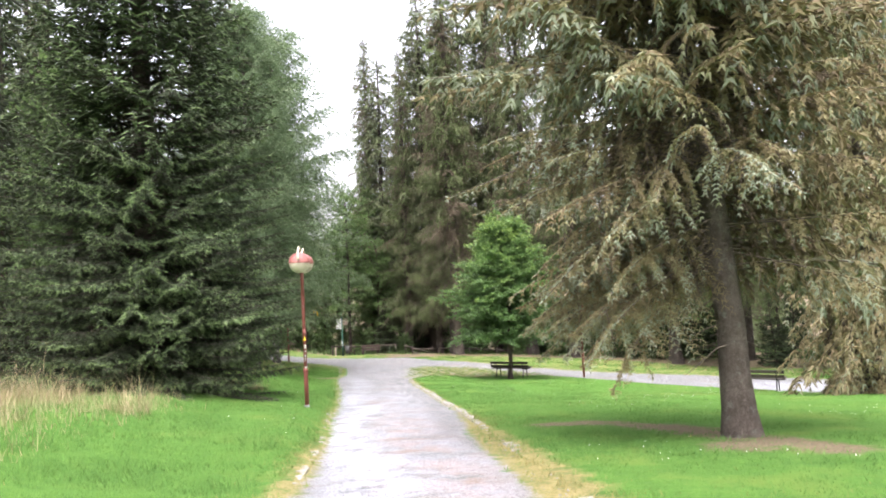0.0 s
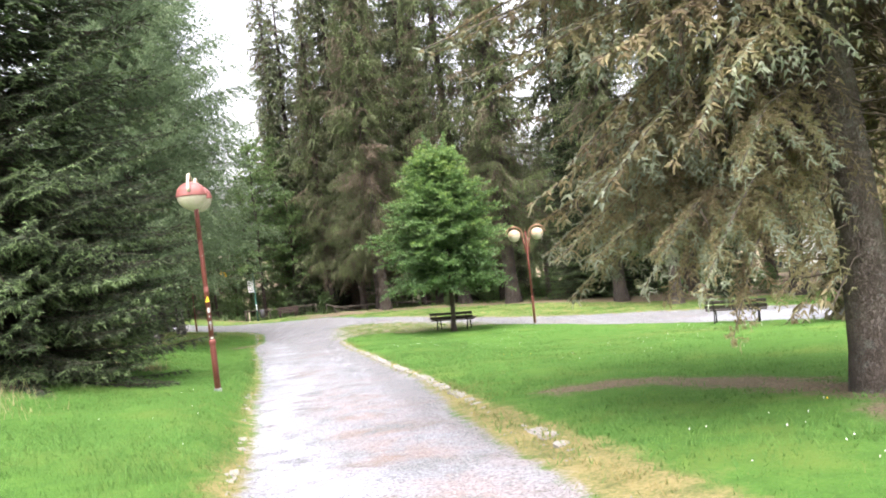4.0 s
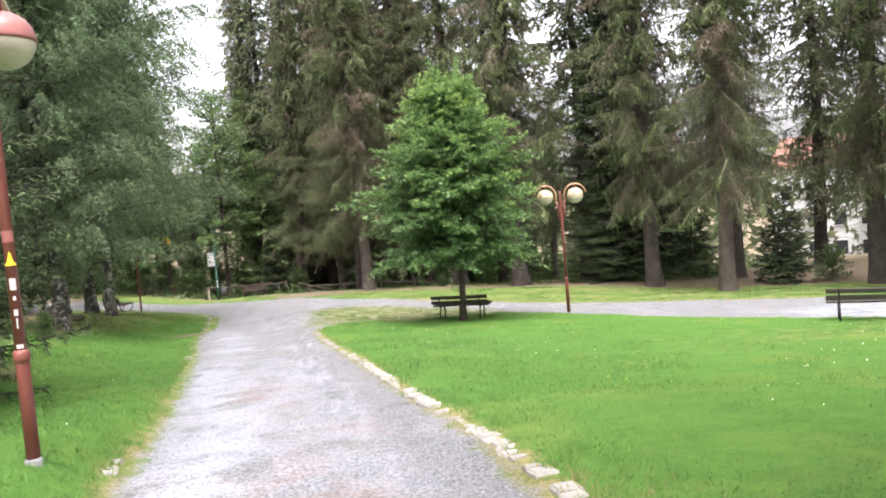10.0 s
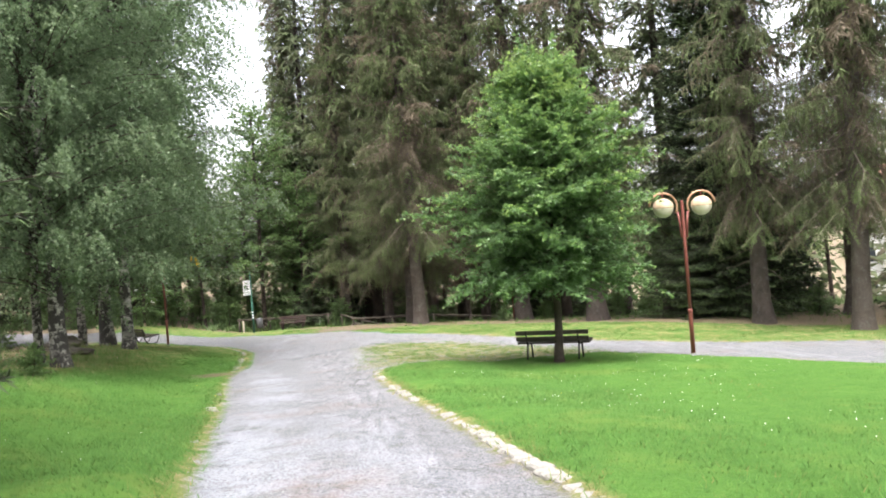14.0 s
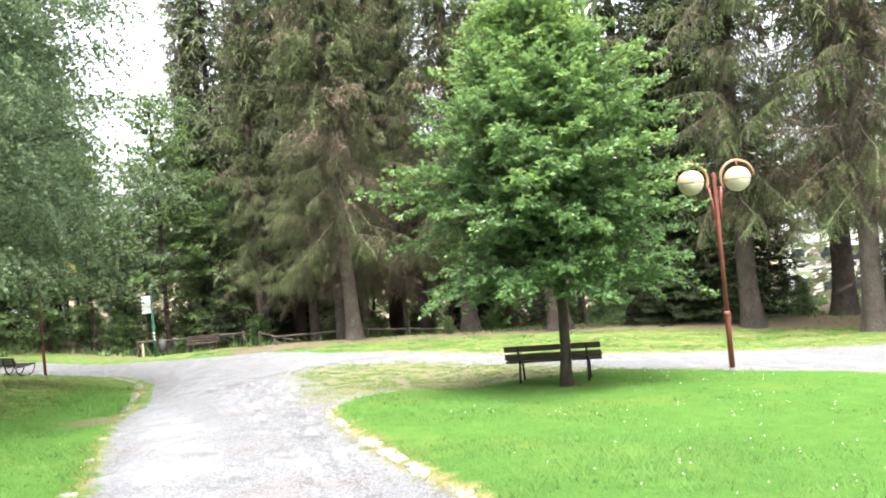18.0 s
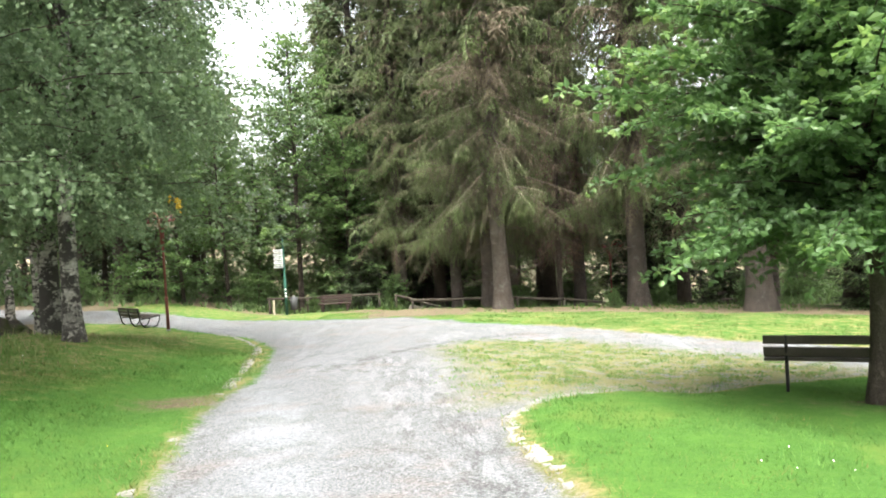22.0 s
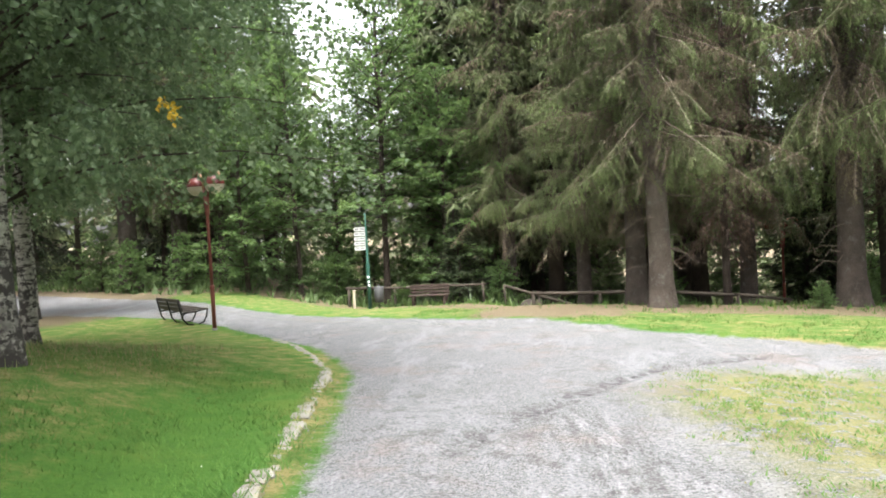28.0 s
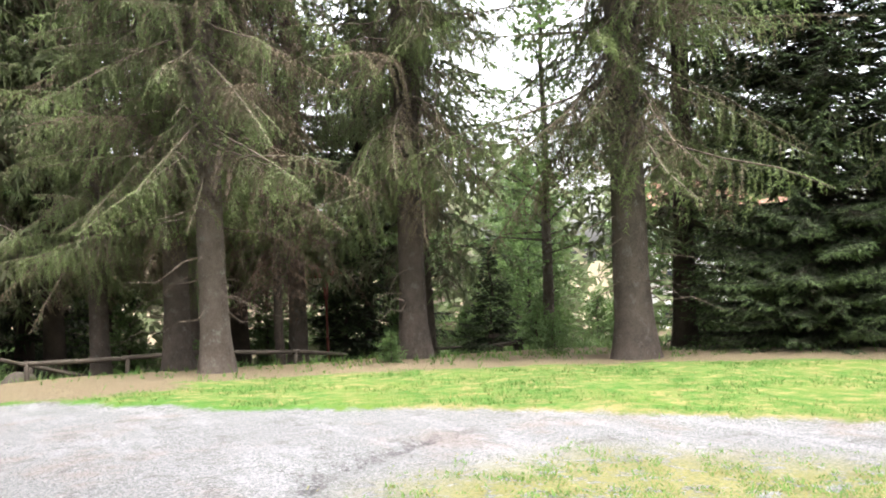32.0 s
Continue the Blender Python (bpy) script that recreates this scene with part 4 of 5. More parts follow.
weeping = grow("weeping_spruce", 13, 13, 0.25, 0.5, 3.1, 0.36, 8, spruce(-0.3, 0.25, 0.24, 0.75, 1.1, 0.24, 0.028, inner=0.3, tips=0.5), M_BLUE, M_BARK, pitch=(10, -18), limb=0.02)
plant("spruce_tree", weeping, "grey-green spruce with branches hanging to the lawn", "tree", 11.8, 21.2, 70)

# the tall old spruces along the wood's edge
high = spruce(0.02, 0.1, 0.3, 0.95, 0.9, 0.28, 0.032, inner=0.2, tips=0.4, dead=0.15)
thick = spruce(0.0, 0.08, 0.5, 1.1, 0.8, 0.5, 0.055, inner=0.1, tips=0.4, dead=0.1)
old_a = grow("old_spruce", 21, 27, 0.31, 4.2, 3.1, 0.4, 8, spruce(0.02, 0.1, 0.15, 0.85, 1.0, 0.092, 0.0108, inner=0.4, tips=0.5, dead=0.2, splay=(0.5, 1.3), stray=0.35), M_OLD, M_BARK, pitch=(15, -24), limb=0.024, jitter=0.5, stubs=40, withered=0.25, patchy=0.17, holes=0.09, sway=14, limbs=M_TWIGBROWN, twigs=9, coarse=(8.8, high))
old_b = grow("old_spruce", 22, 26, 0.36, 4.2, 3.45, 0.4, 8, spruce(0.03, 0.1, 0.15, 0.85, 1.0, 0.092, 0.0108, inner=0.33, tips=0.5, dead=0.16, splay=(0.5, 1.3), stray=0.35), M_OLD, M_BARK_BROWN, pitch=(15, -22), limb=0.024, jitter=0.45, stubs=30, withered=0.08, patchy=0.17, holes=0.04, sway=13, limbs=M_TWIGBROWN, twigs=9, coarse=(8.8, high))
plant("spruce_tree", big_spruce, "dense dark spruce with hanging branches at the edge of the wood", "tree", 13.6, 47.4, 250, 0.85)
far_a = grow("wood_spruce", 24, 25, 0.28, 3.6, 3.6, 0.66, 6, spruce(0.0, 0.05, 0.42, 1.0, 0.9, 0.36, 0.038, inner=0.15, tips=0.35), M_FAR, M_BARK_DARK, pitch=(20, -14), limb=0.02, jitter=0.4, stubs=30, knots=2, patchy=0.13, holes=0.1, coarse=(10, thick))
far_b = grow("wood_spruce", 25, 21, 0.22, 0.8, 3.2, 0.66, 6, spruce(0.0, -0.05, 0.42, 1.0, 0.7, 0.36, 0.04, inner=0.15, tips=0.35, dead=0.05), M_SPRUCE, M_BARK_DARK, pitch=(22, -12), limb=0.02, jitter=0.35, knots=2, patchy=0.13, holes=0.08, coarse=(8, thick))
young = grow("young_spruce", 26, 4.5, 0.06, 0.2, 1.5, 0.28, 7, spruce(0.0, -0.1, 0.2, 0.5, 0.25, 0.2, 0.026, inner=0.15, tips=0.4, dead=0.03), M_SPRUCE, M_BARK_DARK, pitch=(30, -5), limb=0.01)

withered = grow("withered_spruce", 27, 13, 0.13, 2.6, 1.9, 0.4, 6, spruce(0.0, 0.12, 0.16, 0.5, 1.0, 0.17, 0.012, dense=0.8, inner=0.5, tips=0.3, dead=0.5), M_WITHERED, M_BARK_DARK, pitch=(15, -15), limb=0.014, jitter=0.35, limbs=M_TWIGBROWN, holes=0.1, patchy=0.15, twigs=13)
plant("spruce_tree", withered, "withered spruce with brown dead needles between old trunks", "tree", 3.75, 57.6, 40)
OLD = "tall old spruces along the edge of the wood"
for meshes, x, y, turn, size, tall in ((old_a, 0.78, 53.6, 150, 1.0, 1.15), (old_b, 6.1, 54.2, 20, 1.0, 1.25), (old_b, 8.3, 48.7, 110, 1.1, 1.1), (old_b, 13.1, 43.4, 70, 0.9, 1.25),
                                       (old_a, 14.6, 39.8, 300, 0.95, 1.15), (old_b, -3.15, 63.0, 250, 0.8, 1.25), (old_a, -6.4, 69.0, 130, 1.0, 1.1), (old_b, 0.5, 55.7, 10, 0.85, 1.15), 
                                       (old_b, 20.0, 38.0, 90, 1.0, 1.2), (old_a, 19.0, 32.5, 190, 0.95, 1.1), (old_b, 24.5, 31.0, 45, 1.0, 1.2), (old_b, 27.5, 25.0, 210, 1.0, 1.2),
                                       (old_b, 4.6, 66.5, 75, 1.1, 1.25), (old_b, -20.4, 66.2, 40, 1.2, 1.1), (old_b, -18.4, 67.4, 140, 1.1, 1.1), (old_b, 17.6, 44.5, 250, 1.05, 1.2), (old_b, -0.6, 59.6, 200, 0.72, 1.2), (old_a, 2.1, 60.6, 30, 0.75, 1.2), (old_b, 4.9, 59.2, 300, 0.8, 1.3)):
    plant("old_spruce_tree", meshes, "tall old spruce with a bare lower trunk and hanging brown-green branches", "tree", x, y, turn, size, group=OLD, tall=tall)

WOOD = "dark spruces of the wood"
rng = random.Random(5)
for meshes, x, y in ((far_a, -5.2, 67.5), (far_a, -1.2, 64.5), (far_a, 2.2, 63.0), (far_a, 12.5, 50.8),
                     (far_b, 28, 43), (far_a, 33, 46), (far_b, 34, 37), (far_a, 31, 33), (far_a, 33, 22), (far_b, -4, 76), (far_a, -16.5, 75), (far_b, 37, 55),
                     (far_b, 23, 27.5), (far_a, 29, 28.5), (far_b, 9.4, 63.0), (far_a, -1.8, 68), (far_a, 4.2, 62.5), (far_a, 9.8, 59.5), (far_a, 23.5, 46.5),
                     (far_b, -0.5, 70), (far_b, -3.6, 72), (far_b, 1, 80), (far_b, -28, 71), (far_b, -19.5, 74), (far_b, -24, 76), (far_b, -33, 75),
                     (far_a, -26, 63), (far_a, -34, 66), (far_a, -18, 70), (far_b, -40, 74), (far_a, -30, 56), (far_b, -27, 50), (far_b, -22, 43), (far_b, -20, 34), (far_b, -17, 26), (far_a, -36, 60), (far_a, -25, 46), (far_b, -14.5, 22), (far_b, -16, 16)):
    plant("wood_spruce_tree", meshes, "dark slender spruce standing in the wood", "tree", x, y, rng.uniform(0, 360), rng.uniform(0.95, 1.15), group=WOOD, tall=1.15 if -5 < x < 9 else 1.0)
for x, y, size in ((15.5, 52.5, 0.7), (17, 48, 1.0), (10.5, 57, 0.8), (20.5, 45, 0.9), (-5.2, 62.5, 0.9), (8.3, 63, 1.1), (18, 41.5, 0.8), (22.5, 37, 1.0)):
    plant("young_spruce_tree", young, "small young spruce growing under the tall trees", "tree", x, y, rng.uniform(0, 360), size, group="young spruces under the wood")

# the little hornbeam by the bench
def egg(u):
    return (0.82 + 0.18 * min(u, 0.2) / 0.2) * max(0.02, 1 - max(0, u - 0.2) / 0.82) ** 0.52


# Yellowish tips, plus top light put into the leaf colour towards the crown's top.
hornbeam = grow("hornbeam", 31, 7.1, 0.095, 2.0, 2.85, 0.22, 11, leafage(0.08, 0.2, 0.125, 0.66, 0.1, 0.035, 0.055, droop=0.2, tips=0.5, tilt=0.75, tumble=0.4, loft=0.42), M_LIME, M_BARK_DARK, lean=(-0.02, 0), pitch=(50, 7), profile=egg, limb=0.016, jitter=0.22, patchy=0.1, sway=7, lit_top=0.4, extra=((3.1, radians(156), 3.6, 0.35),))
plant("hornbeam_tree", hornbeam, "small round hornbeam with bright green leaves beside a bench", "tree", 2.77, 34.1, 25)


# birches with weeping strands
def tall_oval(u):
    return (0.82 + 0.6 * min(u, 0.3)) * (1 - max(0, u - 0.35) / 0.65) ** 0.62 + 0.05 if u < 1 else 0.05


birch_a = grow("birch", 41, 19.0, 0.2, 2.0, 4.3, 0.42, 7, weepers(0.2, 0.35, 0.26, 0.8, 0.082, 0.034, 0.068, per=3), M_BIRCH, M_BIRCHDARK, lean=(0.03, 0.01), pitch=(60, 16), profile=tall_oval, limb=0.022, jitter=0.3, holes=0.1, patchy=0.13)
birch_b = grow("birch", 42, 18.0, 0.17, 3.3, 4.7, 0.44, 7, weepers(0.2, 0.35, 0.26, 0.8, 0.082, 0.034, 0.068, per=3), M_BIRCH, M_BIRCHBARK, lean=(0.01, 0.0), pitch=(60, 20), profile=tall_oval, limb=0.022, jitter=0.3, holes=0.12, patchy=0.13)
BIR = "birches beside the path"
for meshes, x, y, turn, size in ((birch_a, -8.8, 34.4, 150, 0.9), (birch_b, -9.4, 34.7, 95, 0.62), (birch_b, -9.3, 40.9, 20, 1.0), (birch_a, -10.5, 42.6, 250, 1.05), (birch_b, -12.9, 47.0, 290, 0.95), (birch_b, -18.0, 55.1, 260, 0.95)):
    birch = plant("birch_tree", meshes, "birch with white and black bark and weeping green branches", "tree", x, y, turn, size, group=BIR)
    if turn == 20:
        v, t, _, _ = weepers(0.0, 0.3, 0.1, 0.14, 0.06, 0.026, 0.05, out=0.1)(np.random.default_rng(3), 0.2)
        twig = part("yellow_twig", mesh_of("yellow_twig", v, np.arange(len(v)).reshape(-1, 3), t), M_YELLOWLEAF, birch, "twig of yellowed leaves", birch.matrix_basis.inverted() @ pose(-7.0, 40.4, 0.0, 0, 0, -60))
        tagged(twig, kind="stuff")

# broad-leaved trees and undergrowth of the wood
broad_a = grow("broadleaf", 51, 13, 0.13, 3.2, 3.4, 0.5, 6, leafage(0.1, 0.25, 0.34, 0.8, 0.17, 0.06, 0.13, tilt=0.6, loft=0.4), M_BROAD, M_BARK_DARK, pitch=(55, 8), profile=tall_oval, limb=0.03, jitter=0.35, knots=2, patchy=0.15, holes=0.12)
broad_b = grow("broadleaf", 52, 9, 0.09, 1.2, 2.5, 0.42, 6, leafage(0.1, 0.25, 0.3, 0.7, 0.16, 0.058, 0.12, tilt=0.6, loft=0.4), M_BROAD, M_BARK_DARK, pitch=(55, 8), profile=tall_oval, limb=0.02, jitter=0.35, patchy=0.15, holes=0.1)
bush = grow("bush", 53, 2.2, 0.03, 0.15, 1.2, 0.2, 6, leafage(0.1, 0.2, 0.2, 0.4, 0.12, 0.045, 0.09, tilt=0.6, loft=0.4), M_BROAD, M_BARK_DARK, pitch=(65, 15), profile=egg, limb=0.01, jitter=0.3, knots=4)
maple = grow("maple", 57, 12, 0.2, 3.2, 3.4, 0.6, 5, leafage(0.1, 0.25, 0.5, 0.7, 0.17, 0.075, 0.16), M_BROAD, M_BARK, lean=(0.05, 0.02), pitch=(55, 10), profile=tall_oval, limb=0.035, jitter=0.4, knots=2, holes=0.2)
plant("maple_tree", maple, "maple with a gnarled grey trunk and thin leafy crown", "tree", 12.3, 56.0, 30)
BRO = "broad-leaved trees of the wood"
for meshes, x, y, size in ((broad_a, -11.8, 63.6, 0.8), (broad_a, -8.2, 63.5, 1.05), (broad_b, -5.6, 64.0, 1.1), (broad_a, -9.6, 66.5, 0.85), (broad_a, -13.4, 67.5, 0.9), (broad_a, -6.6, 67.0, 1.1), (broad_b, -13.8, 62.9, 1.0), (broad_a, -16.0, 66, 1.05), (broad_a, -15.0, 71, 1.2), (broad_a, -20, 69, 1.1), 
                           (broad_b, -10.5, 64.5, 0.9), (broad_a, -25, 70, 1.1), (broad_a, -19, 46, 1.0), (broad_a, -18, 38, 1.0), (broad_a, -15, 30, 1.0), (broad_b, 15.2, 59.3, 0.7), (broad_b, 19, 66, 0.8), (broad_b, 17.0, 62.5, 0.75),
                           (broad_a, -21, 54, 1.0), (broad_a, 7.5, 70, 1.0), (broad_a, 26, 59, 1.0), (broad_b, 19.5, 57, 0.8), (broad_b, 23, 62, 0.9), (broad_b, 12.4, 64, 0.9), (broad_a, 24.5, 72, 0.9), (broad_a, 28, 76, 0.9), (broad_b, 21.5, 69, 1.0), (broad_a, 3.4, 68, 0.9), (broad_b, 9.6, 66.5, 1.1), (broad_a, 13.5, 71, 1.0), (broad_b, 5.8, 64.6, 0.8), (broad_a, 18, 76, 1.1), (broad_b, 0.9, 66.2, 0.8)):
    plant("broadleaf_tree", meshes, "slender broad-leaved tree with fresh green leaves in the wood", "tree", x, y, rng.uniform(0, 360), size, group=BRO)
for x, y, size in ((-7.4, 61.6, 0.45), (4.9, 53.4, 0.35), (1.9, 57.8, 0.6), (14.2, 50.0, 0.6), (15.6, 49.2, 0.7), (11.8, 56, 0.7), (17.4, 52, 0.9), 
                   (-14.5, 44, 0.5), (-8.5, 32.2, 0.32), (-8.9, 31.3, 0.36), (-12, 33, 0.6), (-25, 69, 0.5), (-10.8, 31, 0.6), (-12.5, 27, 0.8), (16.5, 45.3, 0.6), (20, 41, 0.7), (9.8, 53, 0.5), (20, 53, 0.9), (12.6, 61, 0.9), (9.0, 60.2, 0.8), (10.4, 62.5, 1.0), (8.0, 57.6, 0.6), (13.9, 57.5, 0.8), (-10.2, 63.4, 0.9), (-8.8, 65, 1.0), (-7.2, 64.6, 0.9), (-12.3, 65, 1.0), (-5.0, 66, 1.0), (-11, 67.5, 1.3), (-17.2, 64.8, 1.1), (-19.5, 64.5, 1.0), (-22, 66.5, 1.2), (-14.8, 65.2, 1.0), (-8, 68.5, 1.3), (15.8, 56.0, 0.8), (18.2, 59.5, 1.1), (2.6, 61.5, 0.8), (0.6, 62.5, 0.9), (5.6, 63.2, 0.9), (21.8, 57.2, 1.0), (14.0, 61.8, 1.1), (-3.4, 62.2, 0.8)):
    plant("bush", bush, "low leafy green bush under the trees", "bush", x, y, rng.uniform(0, 360), size, group="bushes under the trees")


def far_woods():
    """The wood's far side: rough crowns in a ring beyond the trees."""
    r = np.random.default_rng(9)
    v, t = [], []
    for k in range(190):
        a = radians(r.uniform(-100, 100)) + math.pi / 2
        d = r.uniform(80, 112)
        cx, cy = d * math.cos(a) * 0.8, 25 + d * math.sin(a) * 0.75
        hgt, wid = r.uniform(12, 19), r.uniform(3.0, 4.6)
        n = 130
        u = r.random(n) ** 1.25
        az, rr = r.uniform(0, 6.28, n), wid * (1 - u) ** 0.7 * r.uniform(0.6, 1.05, n)
        base = np.stack([cx + rr * np.cos(az), cy + rr * np.sin(az), float(land(cx, cy)) + hgt * u], -1)
        out = np.stack([np.cos(az), np.sin(az), r.normal(-0.4, 0.3, n)], -1)
        v.append(twig_fan(base, unit(out), unit(r.normal(0, 1, (n, 3))), r.uniform(1.4, 2.4, n), r.uniform(0.3, 0.5, n)))
        t.append(np.repeat(np.clip(r.normal(0.5, 0.2, n) + r.normal(0, 0.15), 0, 1), 9))
    v = np.concatenate(v)
    ob = part("far_woods", mesh_of("far_woods", v, np.arange(len(v)).reshape(-1, 3), np.concatenate(t)), M_FAR)
    tagged(ob, "belt of distant dark green trees", "woods", kind="stuff")


far_woods()


# ---- lamps, benches, sign, fence ----
def park_lamp(x, y, axis, label, stickers=False, height=3.62, cap=None, hoop=None, sink=0.0):
    root = thing("street_lamp", label, "lamp post", pose(x, y, ground_at(x, y, sink), 0, 0, axis), "red park lamps with two globes")
    part("base_collar", lathe([(0.068, -0.1), (0.068, sink + 0.03), (0.055, sink + 0.05)], 16), M_PEBBLE, root, "worn pale foot ring")
    part("lower_pole", lathe([(0.053, 0.04), (0.051, 1.02), (0.05, 1.05)], 18), M_RED, root)
    part("collar", lathe([(0.05, 1.03), (0.061, 1.04), (0.061, 1.1), (0.046, 1.13)], 18), M_RED, root)
    part("upper_pole", lathe([(0.042, 1.1), (0.04, 2.6), (0.038, height + 0.12), (0.035, height + 0.15), (0.001, height + 0.155)], 16), M_RED, root)
    for sgn in (-1, 1):
        cx = 0.46 * sgn
        globe = part("globe", lathe([(0.24 * math.sin(a), height - 0.24 * math.cos(a)) for a in np.linspace(0.08, math.pi / 2, 9)], 24), M_CREAM, root, "cream lower half of a lamp globe", Matrix.Translation((cx, 0, 0)))
        part("cap", lathe([(0.247, height - 0.012), (0.25, height), (0.247, height + 0.02)] + [(0.243 * math.cos(a), height + 0.02 + 0.215 * math.sin(a)) for a in np.linspace(0.1, math.pi / 2 - 0.05, 8)], 24), cap or M_REDCAP, globe, "red domed cap")
        arc = [(cx - sgn * 0.335 * math.cos(a), 0, height + 0.02 + 0.335 * math.sin(a)) for a in np.linspace(-0.5, math.pi * 0.97, 18)]
        part("hoop", tube(arc, 0.026, 8), hoop or M_BRASS, root, "curved metal hoop over a globe")
        part("stem", tube([(sgn * 0.07, 0, height - 0.75), (sgn * 0.085, 0, height - 0.4), (sgn * 0.125, 0, height - 0.12)], 0.026, 8), M_RED, root)
        part("finial", tube([(cx, 0, height + 0.22), (cx, 0, height + 0.345)], 0.02, 8), M_RED, root)
    if stickers:
        turn = radians(-77)

        def patch(name, z, wide, high, material, label, points):
            bm = bmesh.new()
            grid = [[bm.verts.new((0.0425 * math.sin(a * wide / 0.0425 + turn), -0.0425 * math.cos(a * wide / 0.0425 + turn), z + h * high)) for a in np.linspace(-0.5, 0.5, 5)] for h in (0, 1)]
            if points == 3:
                for v in grid[1]:
                    v.co = Vector((0.0425 * math.sin(turn), -0.0425 * math.cos(turn), z + high))
            for k in range(4):
                bm.faces.new((grid[0][k], grid[0][k + 1], grid[1][k + 1], grid[1][k]))
            bmesh.ops.remove_doubles(bm, verts=bm.verts, dist=1e-5)
            bmesh.ops.solidify(bm, geom=bm.faces[:], thickness=-0.002)
            part(name, bm, material, root, label)
        patch("sticker", 1.79, 0.1, 0.11, M_YELLOW, "yellow warning triangle sticker", 3)
        patch("sticker", 1.6, 0.045, 0.09, M_PAPER, "torn white paper sticker", 4)
        patch("sticker", 1.4, 0.03, 0.05, M_PAPER, "small white paper sticker", 4)
        patch("sticker", 1.97, 0.09, 0.09, M_REDCAP, "faded pink sticker", 4)
        patch("sticker", 1.145, 0.05, 0.03, M_PAPER, "scrap of white paper", 4)
        patch("sticker", 1.3, 0.012, 0.08, M_PAPER, "peeling strip of pale paper", 4)
        patch("sticker", 1.52, 0.02, 0.03, M_PAPER, "scrap of white paper", 4)
    return root


park_lamp(-3.38, 17.85, 95, "red steel park lamp with two globes and stickers", True, hoop=M_CREAM, sink=0.22)
park_lamp(6.05, 33.9, -8, "red steel park lamp with two globes under curved hoops", cap=M_TAN)
park_lamp(-10.8, 51.15, -42, "red steel park lamp beside a bench under the trees", cap=M_REDDARK)
park_lamp(-31.5, 72.5, 15, "red steel park lamp with pale globes far down the path")
park_lamp(7.0, 61.6, 20, "red steel park lamp among the spruces below the fence", height=3.2, cap=M_REDDARK)


def slat_bench(x, y, turn, label, width=1.85, wood_mat=None):
    """A bench of boards on two iron frames; it faces its own +y."""
    wood_mat = wood_mat or M_SLAT
    root = thing("park_bench", label, "bench", pose(x, y, ground_at(x, y), 0, 0, turn), "park benches")
    for sgn in (-1, 1):
        sx = sgn * (width / 2 - 0.27)
        fr = part("frame", tube([(sx, 0.3, 0.40), (sx, -0.12, 0.37), (sx, -0.2, 0.55), (sx, -0.25, 0.76)], 0.022, 8), M_IRON, root)
        part("leg", tube([(sx, 0.26, 0.39), (sx, 0.3, 0.2), (sx, 0.34, -0.06)], [0.026, 0.022, 0.024], 8), M_IRON, root)
        part("leg", tube([(sx, -0.12, 0.38), (sx, -0.17, 0.2), (sx, -0.26, -0.06)], [0.026, 0.022, 0.024], 8), M_IRON, root)
    for k, yy in enumerate((-0.07, 0.06, 0.19, 0.31)):
        part("seat_slat", plank(width, 0.105, 0.04, 0.008, pose(0, yy, 0.425 + 0.012 * k)), wood_mat, root)
    for yy, zz in ((-0.195, 0.545), (-0.235, 0.7)):
        part("back_slat", plank(width, 0.035, 0.115, 0.008, pose(0, yy, zz, 14)), wood_mat, root)
    return root


slat_bench(2.88, 34.95, -27, "dark wooden park bench on black iron legs behind a small tree")
slat_bench(11.0, 27.0, -33, "dark wooden park bench on iron legs at a pale path")


def curved_bench(x, y, turn):
    """A bench whose iron ends curve from the back down into the foot; it faces its own +y."""
    root = thing("park_bench", "low dark park bench with curved iron legs at the path's edge", "bench", pose(x, y, ground_at(x, y), 0, 0, turn), "park benches")
    w = 1.6
    for sx in (-0.75, 0.0, 0.75):
        part("frame", tube([(sx, -0.36, 0.66), (sx, -0.3, 0.4), (sx, -0.24, 0.15), (sx, -0.12, 0.0), (sx, 0.06, -0.03)], 0.022, 8), M_IRON, root)
        part("leg", tube([(sx, 0.46, 0.36), (sx, 0.43, 0.18), (sx, 0.34, 0.02), (sx, 0.2, -0.03)], 0.02, 8), M_IRON, root)
        part("seat_bar", tube([(sx, -0.25, 0.3), (sx, 0.1, 0.31), (sx, 0.46, 0.365)], 0.018, 8), M_IRON, root)
    for k in range(4):
        part("seat_slat", plank(w, 0.11, 0.035, 0.008, pose(0, -0.1 + 0.17 * k, 0.335 + 0.012 * k)), M_SLAT, root)
    for k in range(3):
        part("back_slat", plank(w, 0.035, 0.1, 0.008, pose(0, -0.26 - 0.035 * k, 0.42 + 0.115 * k, 16)), M_SLAT, root)


curved_bench(-12.5, 53.1, -45)


